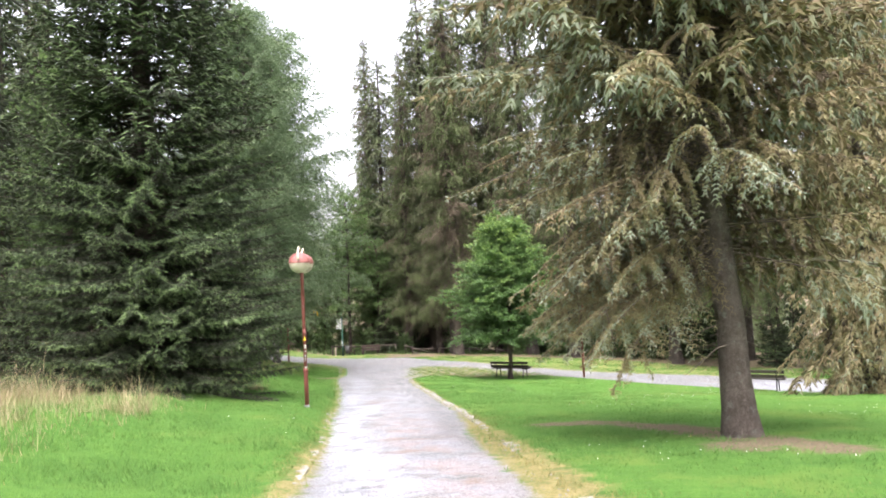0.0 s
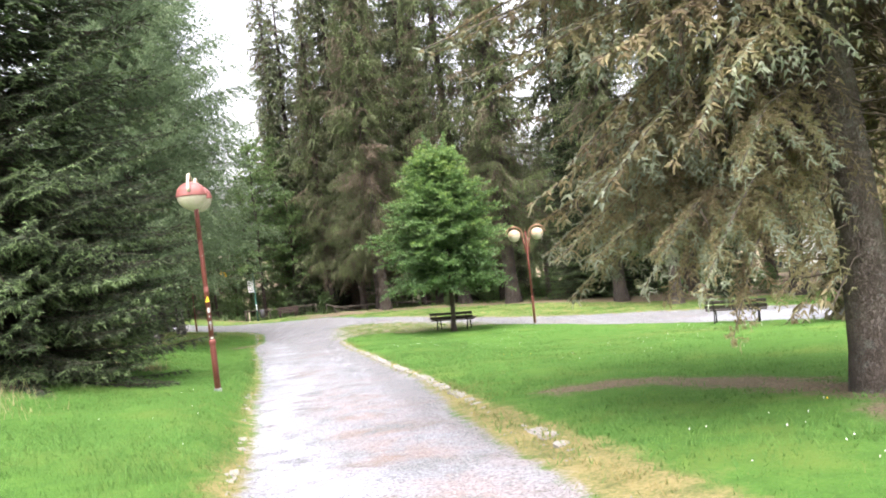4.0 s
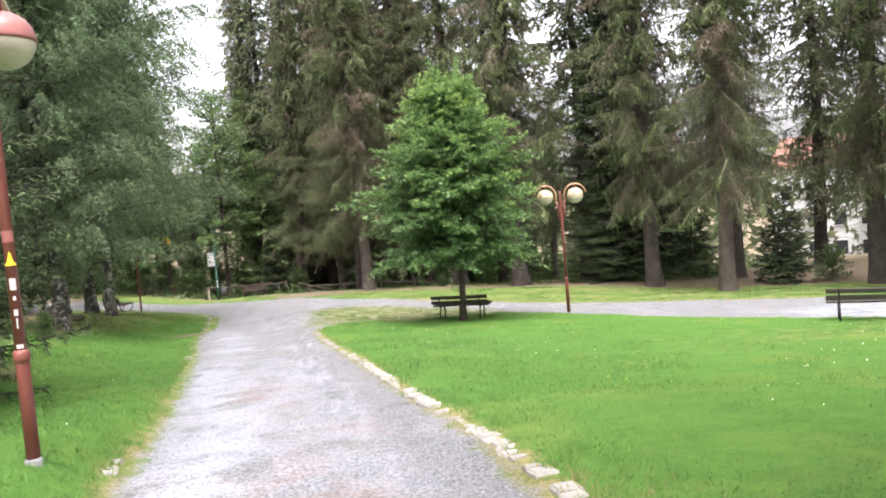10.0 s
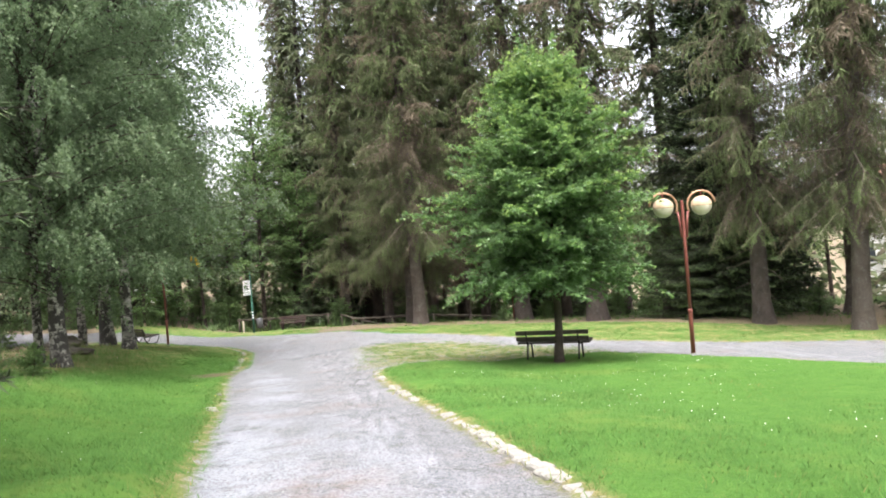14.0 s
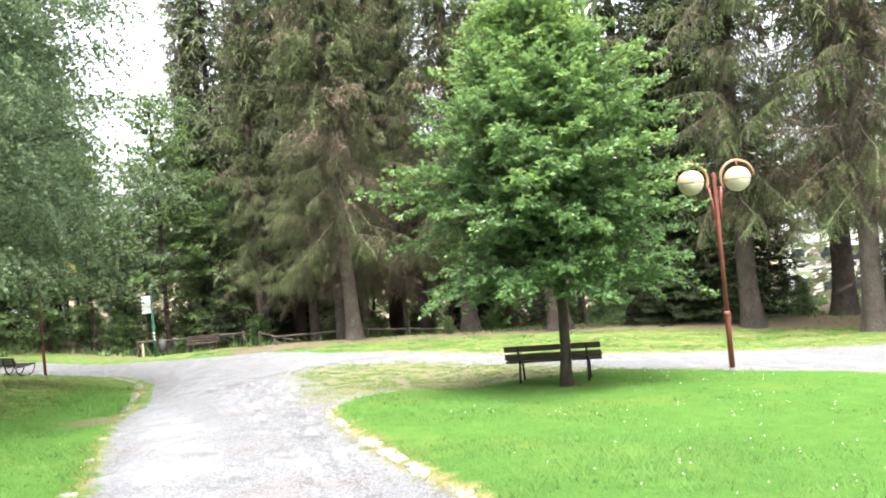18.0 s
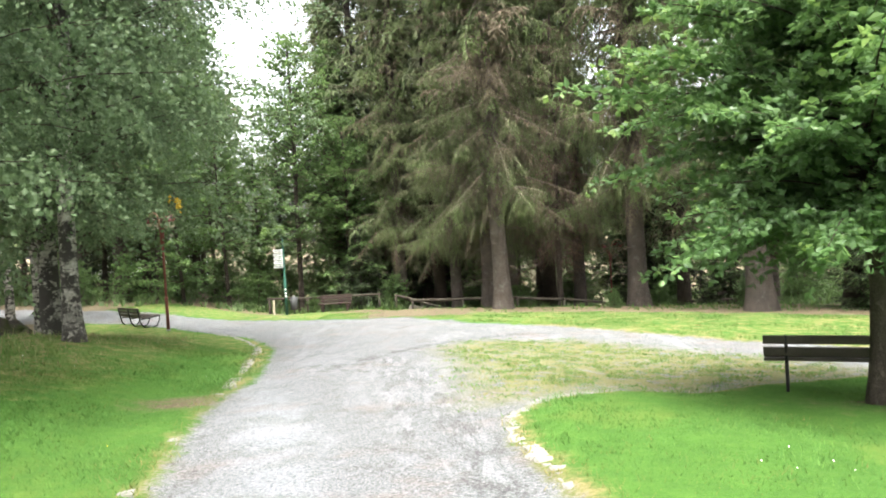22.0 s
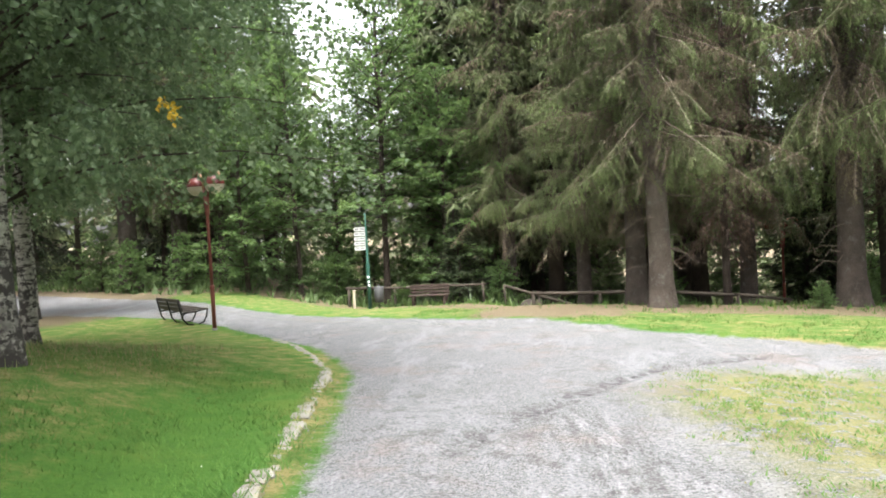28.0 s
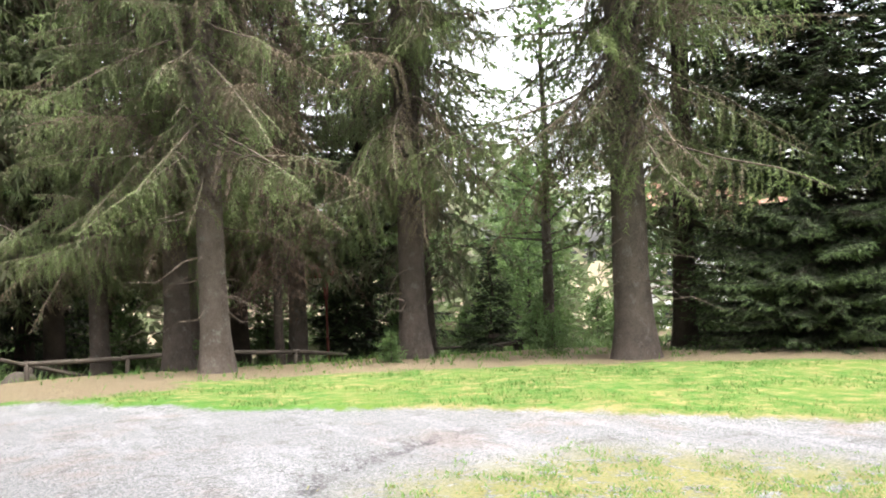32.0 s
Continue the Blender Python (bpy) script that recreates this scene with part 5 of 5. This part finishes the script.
def way_sign(x, y, turn):
    root = thing("signpost", "green signpost with five white direction boards", "sign", pose(x, y, ground_at(x, y), 0, 0, turn))
    part("pole", lathe([(0.07, -0.1), (0.068, 1.6), (0.045, 1.65), (0.045, 3.0), (0.03, 3.05), (0.03, 3.45), (0.001, 3.46)], 14), M_GREENPOLE, root)
    for k in range(5):
        bm = bmesh.new()
        z, h = 2.2 + 0.172 * k, 0.07
        ring = [(-0.4, -h), (-0.03, -h), (-0.03, h), (-0.4, h), (-0.45, 0)]
        front = [bm.verts.new((px, -0.075, z + pz)) for px, pz in ring]
        bm.faces.new(front)
        bmesh.ops.solidify(bm, geom=bm.faces[:], thickness=-0.02)
        board = part("board", bm, M_WHITE, root, "white arrow-shaped direction board")
        for px, wide in ((-0.32, 0.11), (-0.14, 0.15)):
            part("lettering", plank(wide, 0.003, 0.025, 0.001, pose(px, -0.0765, z)), M_BLACK, board)
    for z in (0.55, 0.68, 0.85):
        part("marker", plank(0.075, 0.004, 0.075, 0.001, pose(0, -0.092, z + 0.3)), M_WHITE, root, "small white trail marker")


way_sign(-8.3, 59.7, 8)

bin_at = pose(-8.0, 60.0, ground_at(-8.0, 60.0), 0, 0, 10)
litter_bin = thing("litter_bin", "small grey metal litter bin beside the signpost", "bin", bin_at)
part("body", lathe([(0.14, 0.22), (0.17, 0.24), (0.18, 0.78), (0.165, 0.79), (0.16, 0.7)], 16), M_GREY, litter_bin)
part("post", tube([(0, 0.22, -0.1), (0, 0.22, 0.85)], 0.025), M_GREY, litter_bin)
white_post = part("marker_post", plank(0.085, 0.085, 0.85, 0.012), M_CREAM, None, "short white marker post at the grass edge", pose(-8.9, 59.9, ground_at(-8.9, 59.9) + 0.25, 2, 1, 0))
tagged(white_post, "", "post")


def plank_bench(x, y, turn):
    root = thing("wooden_bench", "brown wooden bench of planks beside the fence", "bench", pose(x, y, ground_at(x, y), 0, 0, turn))
    for sx in (-0.6, 0.6):
        part("leg", plank(0.08, 0.08, 0.45, 0.01, pose(sx, 0.2, 0.16)), M_BROWNWOOD, root)
        part("back_post", plank(0.08, 0.08, 0.85, 0.01, pose(sx, -0.25, 0.35, 6)), M_BROWNWOOD, root)
    for k in range(3):
        part("seat_plank", plank(1.5, 0.13, 0.045, 0.008, pose(0, -0.1 + 0.15 * k, 0.4)), M_BROWNWOOD, root)
        part("back_plank", plank(1.5, 0.04, 0.085, 0.008, pose(0, -0.2 - 0.01 * k, 0.5 + 0.12 * k, 6)), M_BROWNWOOD, root)


plank_bench(-6.25, 60.9, 175)


def rail_fence(name, points, label, high=0.85, low=True):
    root = thing(name, label, "fence", pose(0, 0, 0))
    r = random.Random(len(points) + 3)
    tops = []
    for x, y in points:
        z = ground_at(x, y)
        part("post", tube([(x, y, z - 0.2), (x + r.uniform(-0.02, 0.02), y, z + high + 0.06)], [0.06, 0.05], 8), M_RAIL, root)
        tops.append((x, y, z + high))
    for a, b in zip(tops, tops[1:]):
        a, b = Vector(a), Vector(b)
        e = (b - a).normalized() * 0.12
        sag = Vector((0, 0, r.uniform(-0.02, 0.03)))
        part("rail", tube([a - e, (a + b) / 2 + sag, b + e], [0.052, 0.055, 0.045], 8), M_RAIL, root)
        if low:
            part("rail", tube([a - e - Vector((0, 0, 0.42)), (a + b) / 2 - Vector((0, 0, 0.42)) + sag, b + e - Vector((0, 0, 0.42))], 0.04, 8), M_RAIL, root)
    return root


rail_fence("rail_fence", [(-9.3, 61.0), (-7.6, 61.4), (-5.6, 61.6), (-4.2, 61.4)], "rustic fence of weathered round rails behind the signpost", 0.72, False)
rail_fence("rail_fence", [(-2.6, 56.0), (-0.6, 55.9), (1.6, 55.7), (3.6, 56.2), (5.4, 57.0)], "rustic fence of weathered round rails between the spruces", 0.42, False)
rail_fence("rail_fence", [(9.5, 58.4), (12.8, 59.6), (16.2, 60.8), (19.5, 62.0)], "rustic fence of weathered round rails in the wood", 0.55, False)


def stair_rail():
    """The sloping handrail of the steps that go down into the wood."""
    root = thing("handrail", "rustic sloping handrail beside steps down into the wood", "handrail", pose(0, 0, 0))
    a, b = Vector((-3.4, 61.0, ground_at(-3.4, 61.0) + 0.75)), Vector((-1.0, 59.0, ground_at(-1.0, 59.0) + 0.3))
    part("rail", tube([a, (a + b) / 2, b], [0.05, 0.055, 0.05], 8), M_RAIL, root)
    part("post", tube([(a.x, a.y, ground_at(a.x, a.y) - 0.2), a + Vector((0, 0, 0.05))], 0.055, 8), M_RAIL, root)
    m = (a + b) / 2
    part("post", tube([(m.x, m.y, ground_at(m.x, m.y) - 0.2), m], 0.05, 8), M_RAIL, root)


stair_rail()

rock = part("rock", boulder(0.4, 0.3, 0.28, 3), M_ROCK, None, "mossy grey rock beside the steps", pose(-2.55, 59.4, ground_at(-2.55, 59.4) + 0.12))
tagged(rock, "", "rock")
for k, (x, y, sx, sy, sz) in enumerate(((-10.9, 40.0, 0.5, 0.35, 0.22), (-11.9, 42.6, 0.7, 0.45, 0.35), (-12.6, 44.6, 0.6, 0.5, 0.4), (-11.2, 41.2, 0.45, 0.3, 0.24), (-10.0, 38.4, 0.55, 0.3, 0.2))):
    ob = part("rock", boulder(sx, sy, sz, 5 + k, 4, 0.6), M_ROCK, None, "brown mossy boulder in rough grass under the birches", pose(x, y, ground_at(x, y) + 0.02 * sz, 0, 0, 40 * k))
    tagged(ob, "", "rock", "boulders under the birches")
stool_at = pose(10.9, 56.4, ground_at(10.9, 56.4), 0, 0, 20)
stool = thing("wooden_bench", "low plain wooden bench under the maple", "bench", stool_at)
part("seat", plank(1.7, 0.32, 0.06, 0.01, pose(0, 0, 0.42)), M_RAIL, stool)
part("back_plank", plank(1.7, 0.04, 0.12, 0.01, pose(0, 0.22, 0.68)), M_RAIL, stool)
for sx in (-0.6, 0.6):
    part("leg", plank(0.1, 0.28, 0.5, 0.01, pose(sx, 0, 0.18)), M_RAIL, stool)
    part("back_post", plank(0.06, 0.05, 0.75, 0.01, pose(sx, 0.2, 0.4)), M_RAIL, stool)


def far_house(x, y, turn, label, wide, deep, high, roof_mat):
    """A plain house glimpsed beyond the wood."""
    z = ground_at(x, y)
    root = thing("house", label, "house", pose(x, y, z, 0, 0, turn))
    part("wall", plank(wide, deep, high + 1, 0.02, pose(0, 0, high / 2 - 0.5)), M_WHITE, root)
    bm = bmesh.new()
    pts = [(sx * (wide / 2 + 0.4), sy * (deep / 2 + 0.5), high) for sx in (-1, 1) for sy in (-1, 1)] + [(sx * (wide / 2 + 0.4), 0, high + 0.38 * deep) for sx in (-1, 1)]
    v = [bm.verts.new(q) for q in pts]
    for f in ((0, 2, 5, 4), (1, 4, 5, 3), (0, 4, 1), (2, 3, 5), (0, 1, 3, 2)):
        bm.faces.new([v[k] for k in f])
    bmesh.ops.recalc_face_normals(bm, faces=bm.faces)
    part("roof", bm, roof_mat, root)
    for k in range(int(wide / 2.4)):
        for fl in range(int(high / 2.8)):
            win = part("window", plank(1.1, 0.06, 1.3, 0.01, pose(-wide / 2 + 1.4 + 2.4 * k, -deep / 2 - 0.03, 1.6 + 2.8 * fl)), M_GLASS, root)
            part("sill", plank(1.3, 0.14, 0.06, 0.01, pose(-wide / 2 + 1.4 + 2.4 * k, -deep / 2 - 0.07, 0.9 + 2.8 * fl)), M_WHITE, win)


far_house(51, 80, -52, "white house with an orange roof behind the wood", 13, 9, 9.4, M_ROOF)
far_house(-27, 95, 16, "low white building glimpsed between the trunks", 11, 7, 3.0, M_GREY)


# ---- grass and small growth ----
def blades(name, x, y, r, high, wide, per, label, material, tone, category="grass", lean=1.1):
    """Tufts of single blades on the ground."""
    n = len(x)
    z = land(x, y)
    bx = np.repeat(x, per) + r.normal(0, 0.035, n * per)
    by = np.repeat(y, per) + r.normal(0, 0.035, n * per)
    base = np.stack([bx, by, np.repeat(z, per) - 0.01], -1)
    a = r.uniform(0, 6.28, n * per)
    h = np.repeat(high, per) * r.uniform(0.55, 1.25, n * per)
    tip = base + np.stack([np.cos(a) * lean * h, np.sin(a) * lean * h, h], -1) * r.uniform(0.8, 1.2, (n * per, 1))
    s = np.stack([-np.sin(a), np.cos(a), 0 * a], -1) * wide
    v = np.stack([base - s, base + s, tip], 1).reshape(-1, 3)
    t = np.repeat(np.clip(np.repeat(tone, per) + r.normal(0, 0.1, n * per), 0, 1), 3)
    ob = part(name, mesh_of(name, v, np.arange(len(v)).reshape(-1, 3), t), material)
    return tagged(ob, label, category, kind="stuff")


def lawn():
    r = np.random.default_rng(17)
    n = 330000
    x, y = r.uniform(-13, 14, n), r.uniform(1.5, 52, n)
    edge = inside_by(x, y, PATH)
    off = np.abs(x - np.interp(y, MID_Y, MID_X))
    keep = (edge < verge_in(x, y) * 0.8 + r.normal(-0.02, 0.09, n)) & (edge > -11) & (r.random(n) < np.clip(1.25 - off / 11, 0.12, 1)) & (y < 52 - 0.6 * x)
    litter = bareness(x, y, edge)
    keep &= r.random(n) > 1.1 * litter
    x, y, edge = x[keep], y[keep], edge[keep]
    d = dryness(x, y, edge)
    keep = (r.random(len(x)) > 0.65 * (d > 0.5)) & (r.random(len(x)) > 0.93 * ease(42, 44.5, y + 0.8 * np.maximum(x, 0) * (edge > -4)))
    x, y, edge, d = x[keep], y[keep], edge[keep], d[keep]
    big = np.array([noise.noise((a * 0.35, b * 0.35, 8.0)) for a, b in zip(x, y)])
    mottle = np.array([noise.noise((a * 1.7, b * 1.7, 5.0)) for a, b in zip(x, y)])
    keep = r.random(len(x)) > 0.35 * ease(0.05, 0.4, mottle)
    x, y, edge, d, big, mottle = x[keep], y[keep], edge[keep], d[keep], big[keep], mottle[keep]
    high = 0.048 + 0.02 * mottle + 0.022 * ease(-0.2, 0.5, big) + 0.02 * (np.abs(edge) < 0.25)
    high *= 1 - 0.4 * ease(4, 9, np.abs(x - np.interp(y, MID_Y, MID_X)))
    blades("lawn_grass", x, y, r, high, 0.006, 3, "short green lawn grass with yellowed verges", M_GRASS, np.clip(0.68 - 0.66 * d + 0.3 * big + 0.28 * mottle + r.normal(0, 0.13, len(x)), 0, 1), lean=1.0)
    # daisies and clover
    n = 2600
    x, y = r.uniform(-9, 12, n), r.uniform(3, 40, n)
    e = inside_by(x, y, PATH)
    big = np.array([noise.noise((a * 0.25, b * 0.25, 2.0)) for a, b in zip(x, y)])
    keep = (e < -0.4) & (big > 0.08 - 0.3 * ((x > 3) & (y > 26))) & (bareness(x, y, e) < 0.3) & ((x > -3) | (r.random(n) < 0.25))
    x, y = x[keep], y[keep]
    for nm, sel, mat, label in (("daisies", r.random(len(x)) < 0.8, M_PETAL, "scattered white daisies and clover heads in the lawn"), ("dandelions", None, M_PETALY, "a few yellow flowers in the lawn")):
        px, py = (x[sel], y[sel]) if sel is not None else (np.array([2.2, 2.35, 2.5, 1.4, 1.0, 3.4, -4.6, -5.5, 2.1]), np.array([19.6, 19.3, 19.1, 19.8, 27.0, 10.8, 30.5, 33, 19.9]))
        z = land(px, py) + 0.075
        k = len(px)
        a = np.linspace(0, 6.28, 7)[:6]
        rad = r.uniform(0.004, 0.0075, k)
        ring = np.stack([px[:, None] + rad[:, None] * np.cos(a), py[:, None] + rad[:, None] * np.sin(a), np.repeat(z[:, None], 6, 1) + r.normal(0, 0.004, (k, 6))], -1)
        mid = np.stack([px, py, z + 0.012], -1)[:, None]
        v = np.concatenate([ring, mid], 1).reshape(-1, 3)
        i = np.arange(6)
        tri = (np.stack([i, (i + 1) % 6, 0 * i + 6], 1)[None] + 7 * np.arange(k)[:, None, None]).reshape(-1, 3)
        tagged(part(nm, mesh_of(nm, v, tri), mat), label, "flowers", kind="stuff")


lawn()


def rough_growth():
    r = np.random.default_rng(23)
    n = 9000
    x, y = np.concatenate([r.normal(-8.8, 1.7, n), r.normal(-6.8, 0.5, 700)]), np.concatenate([r.normal(14.4, 1.7, n), r.normal(24.5, 1.0, 700)])
    clump = np.array([noise.noise((a * 0.9, b * 0.9, 1.0)) + 0.5 * noise.noise((a * 3.1, b * 3.1, 4.0)) for a, b in zip(x, y)])
    keep = ((x < -5.6 - 0.12 * (y - 14)) | (y > 22)) & (x < -5.3) & (r.random(len(x)) < ease(0.0, 0.5, clump))
    x, y, clump = x[keep], y[keep], clump[keep]
    blades("tall_dry_grass", x, y, r, (0.14 + 0.6 * r.random(len(x)) ** 2) * (0.5 + 0.9 * ease(0.0, 0.7, clump)), 0.004, 4, "tall straw-coloured dry grass at the foot of the spruce", M_STRAW, np.where(r.random(len(x)) < 0.25, r.uniform(0.85, 1, len(x)), r.uniform(0, 0.55, len(x))), lean=0.7)
    n = 9000
    x, y = r.uniform(-15, -4.6, n), r.uniform(2, 18, n)
    keep = r.random(n) < ease(-5.0, -7.0, x) * ease(-15, -12, x) * ease(2, 6, y) * ease(18, 15, y)
    x, y = x[keep], y[keep]
    blades("meadow_grass", x, y, r, r.uniform(0.1, 0.28, len(x)), 0.007, 3, "uncut pale green grass at the lawn's edge", M_STRAW, r.uniform(0.75, 1, len(x)), lean=0.4)
    n = 11000
    x, y = r.uniform(-9, -2.2, n), r.uniform(2.5, 12, n)
    long = np.array([noise.noise((a * 1.1, b * 1.1, 12.0)) for a, b in zip(x, y)])
    keep = (inside_by(x, y, PATH) < -0.35) & (r.random(n) < ease(-0.3, 0.3, long))
    x, y, long = x[keep], y[keep], long[keep]
    blades("long_lawn_grass", x, y, r, 0.06 + 0.05 * r.random(len(x)) + 0.05 * ease(0, 0.5, long), 0.005, 3, "longer fresh green grass on the bank beside the path", M_GRASS, np.clip(r.normal(0.85, 0.15, len(x)), 0, 1), lean=0.6)
    n = 9000
    x, y = r.uniform(-14, -6.5, n), r.uniform(26, 46, n)
    keep = r.random(n) < ease(-7.4, -9.6, x) * 0.8
    x, y = x[keep], y[keep]
    blades("rough_grass", x, y, r, 0.05 + 0.12 * r.random(len(x)), 0.006, 3, "rough dull grass under the birches", M_STRAW, np.where(r.random(len(x)) < 0.6, 1.0, 0.2), lean=0.5)
    # weeds that break the gravel of the junction
    n = 19000
    x, y = r.uniform(-3, 5, n), r.uniform(33.5, 43.5, n)
    tuft = np.array([noise.noise((a * 2.6, b * 2.6, 6.0)) for a, b in zip(x, y)])
    keep = (r.random(n) < weeds(x, y) * ease(-0.25, 0.2, tuft)) & (inside_by(x, y, PATH) > 0)
    x, y = x[keep], y[keep]
    blades("path_weeds", x, y, r, r.uniform(0.012, 0.042, len(x)), 0.007, 4, "low yellowish weeds growing through the gravel", M_GRASS, np.clip(r.normal(0.4, 0.2, len(x)), 0, 1), lean=1.2)
    # the thin grass between the far path and the wood
    n = 56000
    x = r.uniform(-6, 22, n)
    y = 57 - 0.75 * np.maximum(x, -2) + r.uniform(-14, 3, n)
    e = inside_by(x, y, PATH)
    tuft = np.array([noise.noise((a * 0.8, b * 0.8, 9.0)) for a, b in zip(x, y)])
    keep = (e < r.normal(-0.05, 0.12, n)) & (e > -6) & (y > 40 - 0.6 * x) & (r.random(n) < ease(-0.35, 0.3, tuft)) & (r.random(n) > 1.1 * bareness(x, y, e))
    x, y, tuft = x[keep], y[keep], tuft[keep]
    blades("strip_grass", x, y, r, r.uniform(0.025, 0.075, len(x)), 0.008, 3, "thin patchy grass strip before the wood", M_GRASS, np.clip(0.42 + 0.6 * tuft + r.normal(0, 0.16, len(x)), 0, 1), lean=1.0)
    n = 3000
    x = r.uniform(-10, 18, n)
    y = np.interp(x, [-14, -8, -4, 0, 3, 6, 10, 14, 30], [62, 58, 54.5, 50.8, 50.6, 49.6, 45.5, 42.5, 34]) + r.normal(5.5, 2.2, n)
    keep = inside_by(x, y, PATH) < -0.6
    x, y = x[keep], y[keep]
    blades("forest_herbs", x, y, r, 0.05 + 0.2 * r.random(len(x)) ** 3, 0.014, 3, "thin herbs and grass on the forest floor", M_GRASS, r.uniform(0.2, 0.9, len(x)), lean=0.7)

    # the leafy undergrowth of the wood
    n = 17000
    x, y = r.uniform(-42, 26, n), r.uniform(50, 82, n)
    front = np.interp(x, [-60, -14, -8, -4, 0, 6, 10, 14, 30], [67, 61.6, 61.2, 60.4, 57.5, 58, 56, 52, 42])
    dense = np.array([noise.noise((a * 0.35, b * 0.35, 7.0)) for a, b in zip(x, y)])
    keep = (y > front) & (inside_by(x, y, PATH) < -1.2) & (r.random(n) < ease(-0.5, 0.15, dense))
    x, y, dense = x[keep], y[keep], dense[keep]
    blades("undergrowth", x, y, r, 0.18 + 0.4 * r.random(len(x)) ** 2 + 0.2 * np.clip(dense, 0, 1), 0.035, 4, "low leafy undergrowth covering the forest floor", M_BROAD, r.uniform(0.1, 1, len(x)), "undergrowth", lean=0.8)


rough_growth()


def pebbles():
    r = np.random.default_rng(31)
    n = 16000
    y = 2 + 46 * r.random(n) ** 1.1
    x = np.interp(y, MID_Y, MID_X) + r.normal(0, 1.7, n)
    keep = inside_by(x, y, PATH) > 0.02
    x, y = x[keep], y[keep]
    n = len(x)
    s = 0.004 + 0.01 * r.random(n) ** 3
    z = land(x, y) - 0.03
    octa = np.array([(1, 0, 0), (0, 1, 0), (-1, 0, 0), (0, -1, 0), (0.2, 0.1, 0.8)])
    v = np.stack([x, y, z], -1)[:, None] + octa[None] * s[:, None, None] * r.uniform(0.6, 1.4, (n, 5, 3))
    i = np.arange(4)
    tri = (np.stack([i, (i + 1) % 4, 0 * i + 4], 1)[None] + 5 * np.arange(n)[:, None, None]).reshape(-1, 3)
    tagged(part("pebbles", mesh_of("pebbles", v.reshape(-1, 3), tri), M_PEBBLE), "loose grey pebbles on the gravel path", "gravel", kind="stuff")


pebbles()
